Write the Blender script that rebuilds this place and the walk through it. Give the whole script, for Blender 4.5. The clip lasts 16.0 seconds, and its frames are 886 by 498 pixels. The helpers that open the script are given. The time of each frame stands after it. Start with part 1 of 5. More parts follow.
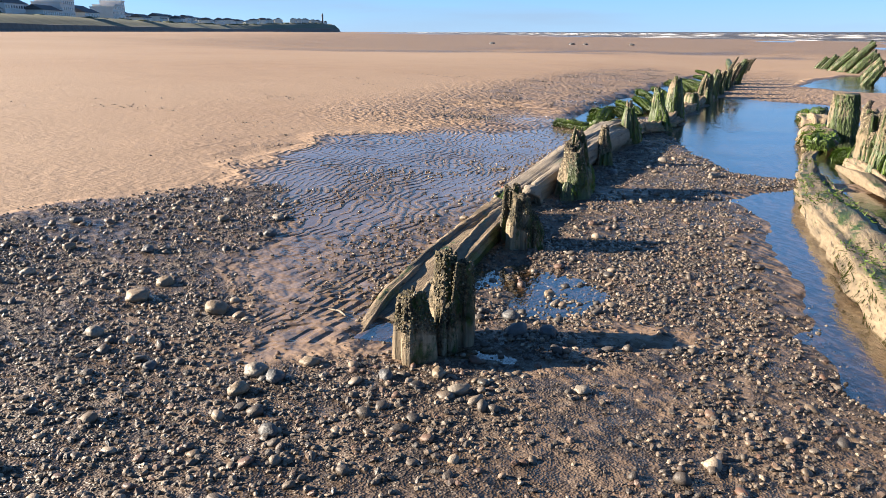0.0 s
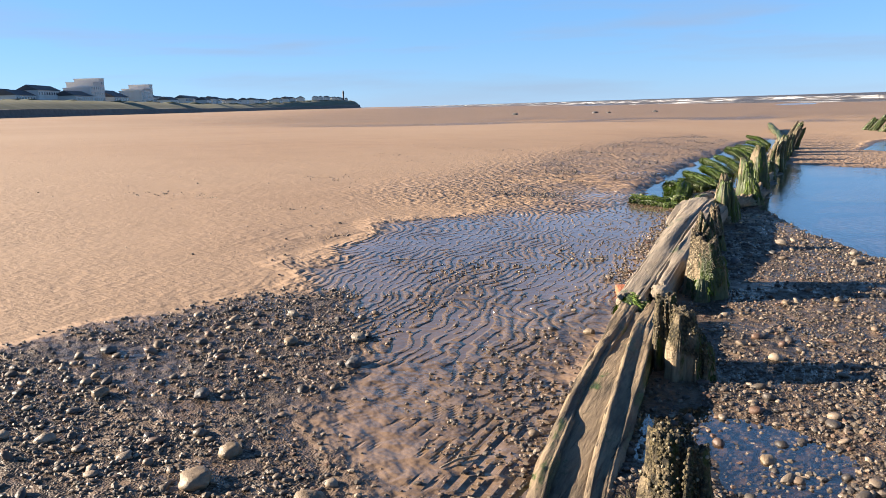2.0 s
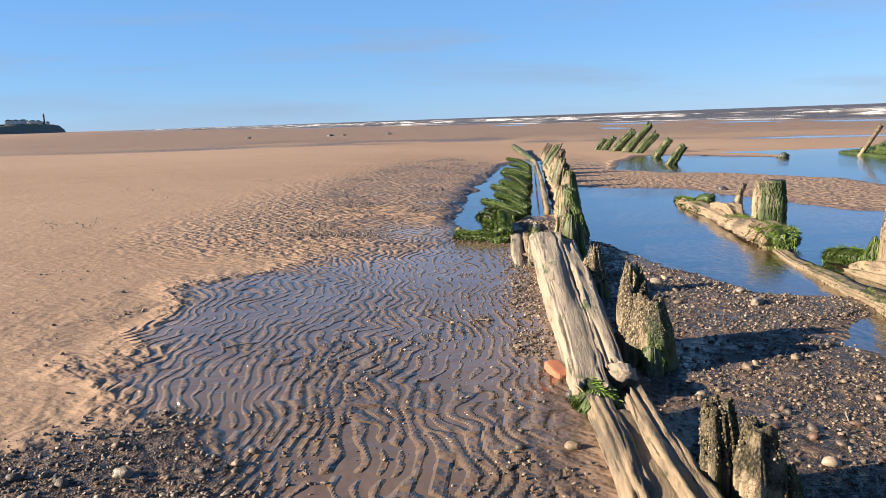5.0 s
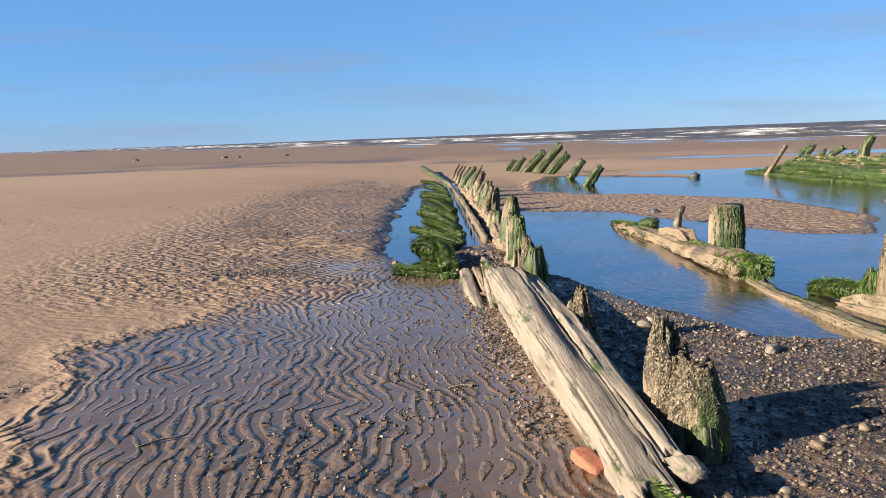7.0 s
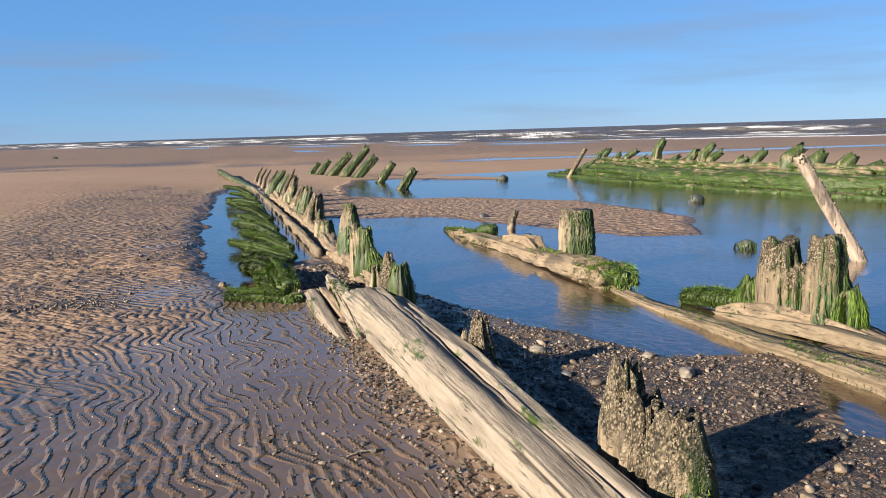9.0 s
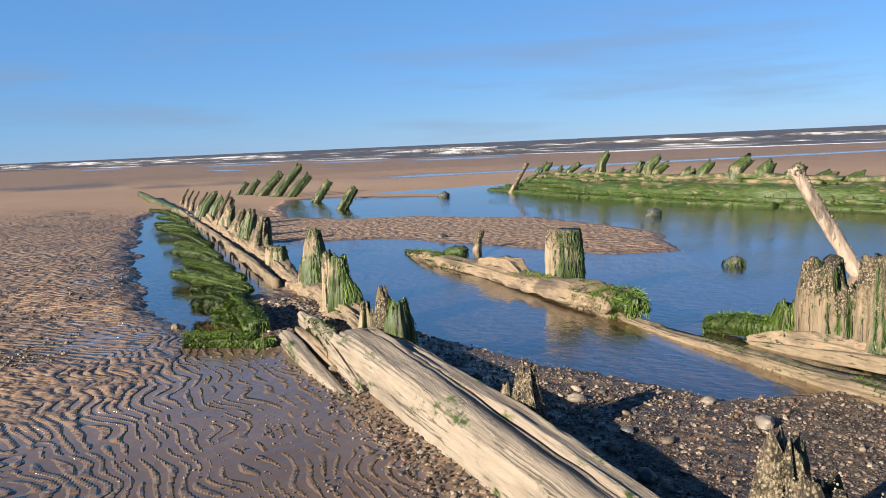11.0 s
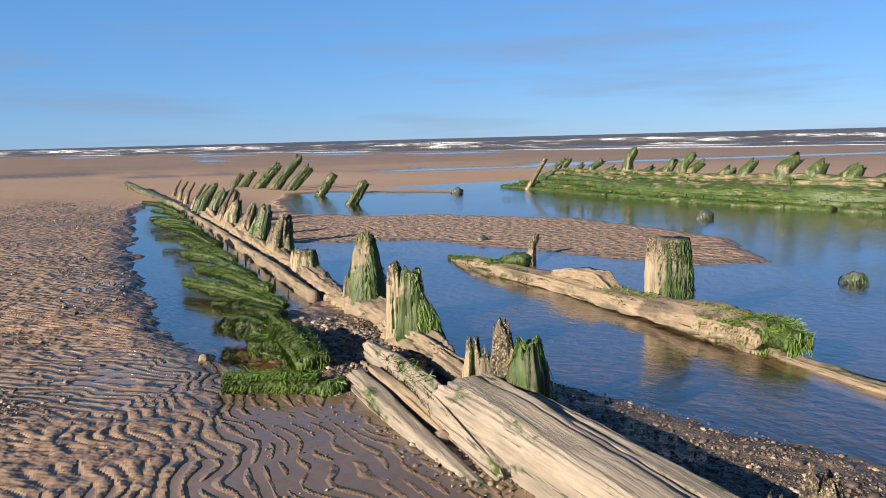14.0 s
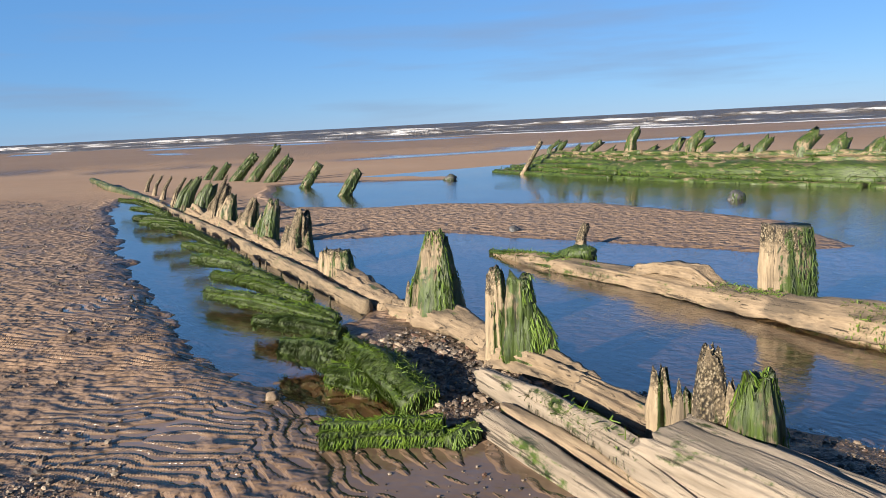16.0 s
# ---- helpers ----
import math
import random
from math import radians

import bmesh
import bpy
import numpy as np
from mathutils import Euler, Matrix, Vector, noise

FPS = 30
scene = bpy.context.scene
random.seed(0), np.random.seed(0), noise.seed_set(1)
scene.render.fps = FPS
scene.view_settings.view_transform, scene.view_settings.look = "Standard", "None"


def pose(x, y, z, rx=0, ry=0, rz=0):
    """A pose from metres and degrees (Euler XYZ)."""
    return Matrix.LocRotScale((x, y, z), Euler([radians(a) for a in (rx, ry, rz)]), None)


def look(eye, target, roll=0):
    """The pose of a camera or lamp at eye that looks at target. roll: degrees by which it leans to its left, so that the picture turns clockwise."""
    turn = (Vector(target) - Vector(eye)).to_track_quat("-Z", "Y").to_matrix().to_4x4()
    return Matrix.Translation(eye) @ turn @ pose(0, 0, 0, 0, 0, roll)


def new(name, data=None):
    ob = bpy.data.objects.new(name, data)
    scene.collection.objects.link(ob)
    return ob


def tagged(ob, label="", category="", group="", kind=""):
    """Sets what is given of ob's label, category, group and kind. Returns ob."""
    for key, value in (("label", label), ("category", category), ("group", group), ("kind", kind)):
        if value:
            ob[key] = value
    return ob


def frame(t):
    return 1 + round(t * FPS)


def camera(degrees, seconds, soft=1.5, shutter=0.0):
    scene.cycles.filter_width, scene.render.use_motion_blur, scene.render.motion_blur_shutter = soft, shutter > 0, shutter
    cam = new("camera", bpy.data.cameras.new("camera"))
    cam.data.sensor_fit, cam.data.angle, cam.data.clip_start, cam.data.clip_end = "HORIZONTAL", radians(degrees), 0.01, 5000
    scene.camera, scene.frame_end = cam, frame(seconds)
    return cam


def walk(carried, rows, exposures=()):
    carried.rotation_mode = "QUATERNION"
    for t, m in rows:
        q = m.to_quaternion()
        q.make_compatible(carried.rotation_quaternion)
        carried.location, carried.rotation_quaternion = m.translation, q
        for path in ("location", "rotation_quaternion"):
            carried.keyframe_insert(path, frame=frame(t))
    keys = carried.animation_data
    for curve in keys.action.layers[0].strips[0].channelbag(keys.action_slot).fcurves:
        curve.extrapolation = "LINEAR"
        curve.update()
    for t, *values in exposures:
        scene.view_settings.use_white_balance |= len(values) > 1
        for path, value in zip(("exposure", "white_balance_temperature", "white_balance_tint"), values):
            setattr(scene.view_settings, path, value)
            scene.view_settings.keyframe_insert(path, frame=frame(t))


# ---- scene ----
cam = camera(58.9, 16.0, soft=0.7)
METRES, EYE, TILT, LEAN, TURN = 10.3, 1.5, 0.60, 1.90, 23.9
ROWS = [
    (0.0, 0.0, 0.0, 0.0, 0.54, -16.1, -1.88),
    (0.5, -0.0122, 0.0259, 0.0003, -0.8, -15.4, -0.61),
    (1.0, -0.0247, 0.0589, -0.0003, 1.28, -13.96, -0.92),
    (1.5, -0.0442, 0.0924, -0.0034, 4.18, -12.45, -1.07),
    (2.0, -0.0616, 0.1252, -0.0021, 1.81, -11.06, -0.14),
    (2.5, -0.0751, 0.1582, -0.0022, -1.75, -10.54, -0.57),
    (3.0, -0.0984, 0.1828, 0.0006, -5.83, -10.25, -0.06),
    (3.5, -0.115, 0.2061, -0.0012, -9.6, -10.49, 0.01),
    (4.0, -0.121, 0.2361, 0.0011, -12.21, -10.69, -0.93),
    (4.5, -0.1353, 0.2637, 0.0017, -14.15, -9.99, -1.02),
    (5.0, -0.1453, 0.296, 0.0011, -17.75, -9.44, 0.03),
    (7.5, -0.1544, 0.4466, 0.0024, -30.39, -7.59, -0.56),
    (8.0, -0.1567, 0.4733, 0.0057, -37.08, -7.69, -1.22),
    (8.5, -0.1529, 0.4984, 0.0021, -39.12, -7.84, -1.25),
    (9.0, -0.1508, 0.5315, 0.0014, -40.4, -7.79, -0.12),
    (11.5, -0.1285, 0.6619, 0.0022, -46.86, -6.57, 0.82),
    (12.0, -0.1158, 0.6893, 0.002, -46.5, -6.82, 1.53),
    (12.5, -0.1114, 0.7204, 0.0011, -47.3, -7.4, 0.87),
    (13.0, -0.1057, 0.7469, 0.0012, -48.28, -7.04, 0.15),
    (13.5, -0.0943, 0.7742, 0.0, -47.56, -7.02, -1.06),
    (14.0, -0.0885, 0.8059, -0.0015, -47.51, -7.05, -0.26),
    (14.5, -0.0864, 0.8401, -0.0027, -45.55, -7.69, 1.24),
    (15.0, -0.078, 0.8773, -0.0042, -42.75, -8.27, 0.9),
    (15.5, -0.075, 0.9149, -0.0048, -45.46, -8.01, 0.61),
    (16.0, -0.069, 0.9496, -0.005, -50.62, -8.04, 1.24),
]
walk(cam, [(t, pose(0, 0, EYE, TILT, LEAN, TURN) @ pose(METRES * x, METRES * y, METRES * z, 90 + pitch, roll, yaw)) for t, x, y, z, yaw, pitch, roll in ROWS],
     exposures=[(0.0, 2.12, 6750, 10), (2.0, 2.04, 7050, 12), (4.5, 1.9, 7000, 12), (6.0, 1.78, 6750, 11), (9.0, 1.58, 6500, 10), (16.0, 1.54, 6500, 10)])

# ---- light ----
SUN_EL, SUN_AZ = 20.5, 252.0
world = bpy.data.worlds.new("sky")
scene.world = world
world.use_nodes = True
wn, wl = world.node_tree.nodes, world.node_tree.links
sky = wn.new("ShaderNodeTexSky")
sky.sky_type, sky.sun_disc = "NISHITA", False
sky.sun_elevation, sky.sun_rotation = radians(SUN_EL), radians(SUN_AZ)
sky.air_density, sky.dust_density, sky.ozone_density = 0.9, 0.0, 4.0
sky.altitude = 300
wn["Background"].inputs["Strength"].default_value = 0.05
tint = wn.new("ShaderNodeMix")
tint.data_type, tint.blend_type = "RGBA", "MULTIPLY"
tint.inputs[0].default_value = 1.0
tint.inputs[7].default_value = (0.285, 0.33, 0.425, 1)
wl.new(sky.outputs[0], tint.inputs[6])
lift = wn.new("ShaderNodeMix")
lift.data_type, lift.blend_type = "RGBA", "ADD"
lift.inputs[0].default_value = 1.0
# deeper blue towards the zenith
where = wn.new("ShaderNodeTexCoord")
apart = wn.new("ShaderNodeSeparateXYZ")
wl.new(where.outputs["Generated"], apart.inputs[0])
depth = wn.new("ShaderNodeValToRGB")
depth.color_ramp.interpolation = "EASE"
depth.color_ramp.elements[0].position, depth.color_ramp.elements[0].color = 0.22, (0.49, 1.47, 3.02, 1)
depth.color_ramp.elements[1].position, depth.color_ramp.elements[1].color = 0.75, (0.06, 0.30, 0.80, 1)
wl.new(apart.outputs["Z"], depth.inputs[0])
wl.new(depth.outputs[0], lift.inputs[7])
wl.new(tint.outputs[2], lift.inputs[6])
# thin cloud low over the sea
squash = wn.new("ShaderNodeMapping")
squash.inputs["Scale"].default_value = (1.6, 1.6, 16)
wl.new(where.outputs["Generated"], squash.inputs[0])
puff = wn.new("ShaderNodeTexNoise")
puff.inputs["Scale"].default_value, puff.inputs["Detail"].default_value = 1.9, 6
wl.new(squash.outputs[0], puff.inputs["Vector"])
thin = wn.new("ShaderNodeValToRGB")
thin.color_ramp.elements[0].position, thin.color_ramp.elements[1].position = 0.5, 0.72
wl.new(puff.outputs["Fac"], thin.inputs[0])
low = wn.new("ShaderNodeValToRGB")
stops = low.color_ramp.elements
stops[0].position, stops[0].color = 0.0, (0.35, 0.35, 0.35, 1)
stops[1].position, stops[1].color = 0.2, (0, 0, 0, 1)
stops.new(0.07).color = (0.6, 0.6, 0.6, 1)
wl.new(apart.outputs["Z"], low.inputs[0])
amount = wn.new("ShaderNodeMath")
amount.operation = "MULTIPLY"
wl.new(thin.outputs[0], amount.inputs[0])
wl.new(low.outputs[0], amount.inputs[1])
veil = wn.new("ShaderNodeMix")
veil.data_type = "RGBA"
veil.inputs[7].default_value = (1.88, 2.42, 3.4, 1)
wl.new(amount.outputs[0], veil.inputs[0])
wl.new(lift.outputs[2], veil.inputs[6])
wl.new(veil.outputs[2], wn["Background"].inputs["Color"])
sun = new("sun", bpy.data.lights.new("sun", "SUN"))
sun.data.energy, sun.data.angle, sun.data.color = 5.0, radians(0.5), (1.0, 0.88, 0.735)
az = radians(SUN_AZ)
sun.matrix_world = look((0, 0, 50), (-50 * math.sin(az), -50 * math.cos(az), 50 - 50 * math.tan(radians(SUN_EL))))
tagged(sun, "low warm sun", "sun", kind="structure")


# ---- noise and mesh tools ----
def lattice(i, j, k, seed):
    h = (i * 374761393 + j * 668265263 + k * 1274126177 + seed * 974634777) & 0xFFFFFFFF
    h = ((h ^ (h >> 13)) * 1274126177) & 0xFFFFFFFF
    h = ((h ^ (h >> 16)) * 2246822519) & 0xFFFFFFFF
    return ((h ^ (h >> 15)) & 0xFFFFFF) / 8388607.5 - 1.0


def vnoise(x, y, z=0.0, seed=0):
    """Smooth value noise, -1 to 1, on arrays."""
    x, y, z = np.broadcast_arrays(np.asarray(x, float), np.asarray(y, float), np.asarray(z, float))
    i, j, k = (np.floor(a).astype(np.int64) for a in (x, y, z))
    fx, fy, fz = x - i, y - j, z - k
    fx, fy, fz = (f * f * (3 - 2 * f) for f in (fx, fy, fz))
    out = 0
    for a in (0, 1):
        for b in (0, 1):
            for c in (0, 1):
                w = (fx if a else 1 - fx) * (fy if b else 1 - fy) * (fz if c else 1 - fz)
                out = out + w * lattice(i + a, j + b, k + c, seed)
    return out


def fbm(x, y, z=0.0, octaves=3, seed=0):
    out, amp = 0, 0.55
    for o in range(octaves):
        out = out + amp * vnoise(np.asarray(x) * 2 ** o, np.asarray(y) * 2 ** o, np.asarray(z) * 2 ** o, seed + o)
        amp *= 0.5
    return out


def ss(a, b, v):
    t = np.clip((v - a) / (b - a), 0, 1)
    return t * t * (3 - 2 * t)


def inside(x, y, poly):
    """Signed distance to a closed outline, positive inside."""
    d2, ins = np.full(x.shape, 1e12), np.zeros(x.shape, bool)
    n = len(poly)
    for a in range(n):
        (x0, y0), (x1, y1) = poly[a], poly[(a + 1) % n]
        ex, ey = x1 - x0, y1 - y0
        t = np.clip(((x - x0) * ex + (y - y0) * ey) / (ex * ex + ey * ey), 0, 1)
        d2 = np.minimum(d2, (x - x0 - t * ex) ** 2 + (y - y0 - t * ey) ** 2)
        if y0 != y1:
            ins ^= ((y0 > y) != (y1 > y)) & (x < ex * (y - y0) / ey + x0)
    return np.where(ins, 1, -1) * np.sqrt(d2)


def mesh_of(name, verts, faces, material, smooth=True, attrs=None):
    me = bpy.data.meshes.new(name)
    verts = np.asarray(verts, np.float32)
    if isinstance(faces, np.ndarray):
        n, k = faces.shape
        me.vertices.add(len(verts))
        me.vertices.foreach_set("co", verts.ravel())
        me.loops.add(n * k)
        me.loops.foreach_set("vertex_index", faces.astype(np.int32).ravel())
        me.polygons.add(n)
        me.polygons.foreach_set("loop_start", np.arange(0, n * k, k, dtype=np.int32))
        me.update(calc_edges=True)
    else:
        me.from_pydata([tuple(map(float, v)) for v in verts], [], faces)
    for key, values in (attrs or {}).items():
        me.attributes.new(key, "FLOAT", "POINT").data.foreach_set("value", np.asarray(values, np.float32))
    me.materials.append(material)
    me.polygons.foreach_set("use_smooth", np.full(len(me.polygons), smooth))
    me.update()
    return me


def thing(name, at, label, category, group="", kind="", me=None, turn=0.0):
    ob = new(name, me)
    ob.location = at
    ob.rotation_euler[2] = radians(turn)
    return tagged(ob, label, category, group, kind)


def part(name, me, parent, label="", at=(0, 0, 0)):
    ob = new(name, me)
    ob.parent = parent
    ob.location = at
    if name in ("seaweed", "barnacle_crust"):
        tagged(ob, kind="stuff")
    return tagged(ob, label) if label else ob


# ---- materials ----
ALBEDO_SCALE = (0.78, 0.78, 0.78)  # every base colour scaled down alike, to balance the raised exposure


def nodes_of(name):
    m = bpy.data.materials.new(name)
    m.use_nodes = True
    nt = m.node_tree
    return m, nt, nt.nodes["Principled BSDF"]


class Shade:
    """Short ways to lay nodes."""

    def __init__(self, name):
        self.m, self.nt, self.p = nodes_of(name)
        self.co = self.add("ShaderNodeNewGeometry")
        self.pos = self.co.outputs["Position"]

    def add(self, kind, **props):
        n = self.nt.nodes.new(kind)
        for key, value in props.items():
            n.inputs[key.replace("_", " ")].default_value = value
        return n

    def link(self, a, b):
        self.nt.links.new(a, b)

    def scaled(self, v):
        n = self.add("ShaderNodeVectorMath")
        n.operation = "MULTIPLY"
        self.link(self.pos, n.inputs[0])
        n.inputs[1].default_value = v
        return n.outputs[0]

    def noise(self, scale, detail=4, rough=0.6, at=None, stretch=None):
        n = self.add("ShaderNodeTexNoise", Scale=scale, Detail=detail, Roughness=rough)
        self.link(at or (self.scaled(stretch) if stretch else self.pos), n.inputs["Vector"])
        return n.outputs["Fac"]

    def cells(self, scale, what="Distance", feature="F1", stretch=None):
        n = self.add("ShaderNodeTexVoronoi", Scale=scale)
        n.feature = feature
        self.link(self.scaled(stretch) if stretch else self.pos, n.inputs["Vector"])
        return n.outputs[what]

    def ramp(self, fac, stops):
        n = self.add("ShaderNodeValToRGB")
        e = n.color_ramp.elements
        while len(e) < len(stops):
            e.new(0.5)
        for el, (at, c) in zip(e, stops):
            el.position = at
            el.color = (*c, 1) if isinstance(c, tuple) else (c, c, c, 1)
        self.link(fac, n.inputs[0])
        return n.outputs[0]

    def mix(self, fac, a, b, blend="MIX"):
        n = self.add("ShaderNodeMix")
        n.data_type, n.blend_type = "RGBA", blend
        for sock, v in ((n.inputs[0], fac), (n.inputs[6], a), (n.inputs[7], b)):
            if isinstance(v, bpy.types.NodeSocket):
                self.link(v, sock)
            elif isinstance(v, tuple):
                sock.default_value = (*v, 1)
            else:
                sock.default_value = v
        return n.outputs[2]

    def math(self, op, a, b=0.0, c=None):
        n = self.add("ShaderNodeMath")
        n.operation = op
        for sock, v in zip(n.inputs, (a, b, c)):
            if isinstance(v, bpy.types.NodeSocket):
                self.link(v, sock)
            elif v is not None:
                sock.default_value = v
        return n.outputs[0]

    def attr(self, name):
        n = self.add("ShaderNodeAttribute")
        n.attribute_name = name
        return n.outputs["Fac"]

    def bump(self, height, dist, strength=1.0, normal=None):
        n = self.add("ShaderNodeBump", Strength=strength, Distance=dist)
        self.link(height, n.inputs["Height"])
        if normal:
            self.link(normal, n.inputs["Normal"])
        return n.outputs[0]

    def done(self, color=None, rough=None, normal=None, ior=None):
        color = self.mix(1.0, color, ALBEDO_SCALE, "MULTIPLY")
        for sock, v in (("Base Color", color), ("Roughness", rough), ("Normal", normal), ("IOR", ior)):
            if v is None:
                continue
            if isinstance(v, bpy.types.NodeSocket):
                self.link(v, self.p.inputs[sock])
            else:
                self.p.inputs[sock].default_value = (*v, 1) if isinstance(v, tuple) else v
        return self.m


def sand_material():
    s = Shade("beach_sand")
    wet, grav = s.attr("wet"), s.attr("gravel")
    grain = s.noise(260, 3)
    mottle = s.noise(1.3, 5)
    big = s.noise(0.07, 4)
    dry = s.mix(s.ramp(mottle, [(0.3, 0.0), (0.7, 1.0)]), (0.31, 0.212, 0.142), (0.26, 0.175, 0.114))
    dry = s.mix(s.ramp(big, [(0.35, 0.0), (0.65, 1.0)]), dry, (0.335, 0.245, 0.17))
    dry = s.mix(s.math("MULTIPLY", grain, 0.35), dry, (0.24, 0.16, 0.10))
    dry = s.mix(1.0, dry, (1.08, 1.05, 1.03), "MULTIPLY")
    damp = s.mix(s.ramp(mottle, [(0.3, 0.0), (0.7, 1.0)]), (0.165, 0.113, 0.075), (0.118, 0.079, 0.052))
    color = s.mix(wet, dry, damp)
    grit = s.ramp(s.cells(95, "Color"), [(0.2, (0.016, 0.013, 0.011)), (0.6, (0.062, 0.047, 0.037)), (0.92, (0.17, 0.13, 0.098))])
    gfac = s.math("MULTIPLY", grav, s.math("MULTIPLY", s.ramp(s.noise(14, 5), [(0.32, 0.4), (0.52, 1.0)]), s.ramp(s.noise(1.9, 4), [(0.36, 0.55), (0.54, 1.0)])))
    color = s.mix(gfac, color, grit)
    rough = s.math("MULTIPLY_ADD", wet, -0.40, 0.82)
    rough = s.mix(grav, rough, s.ramp(s.noise(2.3, 4), [(0.42, 0.22), (0.58, 0.6)]))
    film = s.ramp(s.attr("film"), [(0.1, 0.0), (0.8, 1.0)])
    rough = s.mix(film, rough, (0.09, 0.09, 0.09))
    h = s.math("ADD", s.math("MULTIPLY", grain, 0.0009), s.math("MULTIPLY", s.noise(45, 4), 0.0025))
    h = s.math("ADD", h, s.math("MULTIPLY", s.math("MULTIPLY", s.noise(9, 5, stretch=(0.8, 1.5, 1)), s.ramp(s.noise(0.7, 3), [(0.42, 0.25), (0.6, 1.0)])), 0.017))
    h = s.math("ADD", h, s.math("MULTIPLY", s.noise(24, 3, stretch=(0.75, 1.3, 1)), 0.006))
    turned = s.add("ShaderNodeVectorRotate", Angle=0.62)
    turned.rotation_type = "Z_AXIS"
    s.link(s.pos, turned.inputs["Vector"])
    combed = s.add("ShaderNodeVectorMath")
    combed.operation = "MULTIPLY"
    s.link(turned.outputs[0], combed.inputs[0])
    combed.inputs[1].default_value = (0.85, 1.0, 1.0)
    h = s.math("ADD", h, s.math("MULTIPLY", s.math("MULTIPLY", s.noise(9.5, 2, 0.45, at=combed.outputs[0]), s.ramp(wet, [(0.0, 0.07), (0.3, 1.0)])), 0.085))
    h = s.math("ADD", h, s.math("MULTIPLY", s.math("MULTIPLY", grav, s.cells(95)), 0.007))
    h = s.math("MULTIPLY", h, s.math("SUBTRACT", 1.0, s.math("MULTIPLY", film, 0.90)))
    return s.done(color, rough, s.bump(h, 1.0, 0.9), s.math("MULTIPLY_ADD", film, 0.05, 1.36))


def water_material(name, tint, ripple, scale, stretch=(1, 1, 1)):
    """Clear standing water: a tinted see-through sheet with the gloss of water."""
    s = Shade(name)
    nt = s.nt
    h = s.math("ADD", s.noise(scale, 3, stretch=stretch), s.math("MULTIPLY", s.noise(scale * 3.2, 2, stretch=stretch), 0.3))
    n = s.bump(s.math("MULTIPLY", h, s.ramp(s.noise(0.35, 2), [(0.35, 0.15), (0.7, 1.0)])), ripple, 1.0)
    gl = s.add("ShaderNodeBsdfGlossy", Roughness=0.02)
    tr = s.add("ShaderNodeBsdfTransparent")
    tr.inputs[0].default_value = (*tint, 1)
    face = s.add("ShaderNodeLayerWeight", Blend=0.5)
    gloss = s.math("MULTIPLY_ADD", s.math("POWER", face.outputs["Facing"], 2.7), 0.97, 0.025)
    mx = s.add("ShaderNodeMixShader")
    s.link(n, gl.inputs["Normal"])
    s.link(n, face.inputs["Normal"])
    s.link(gloss, mx.inputs[0])
    s.link(tr.outputs[0], mx.inputs[1])
    s.link(gl.outputs[0], mx.inputs[2])
    s.link(mx.outputs[0], nt.nodes["Material Output"].inputs["Surface"])
    return s.m


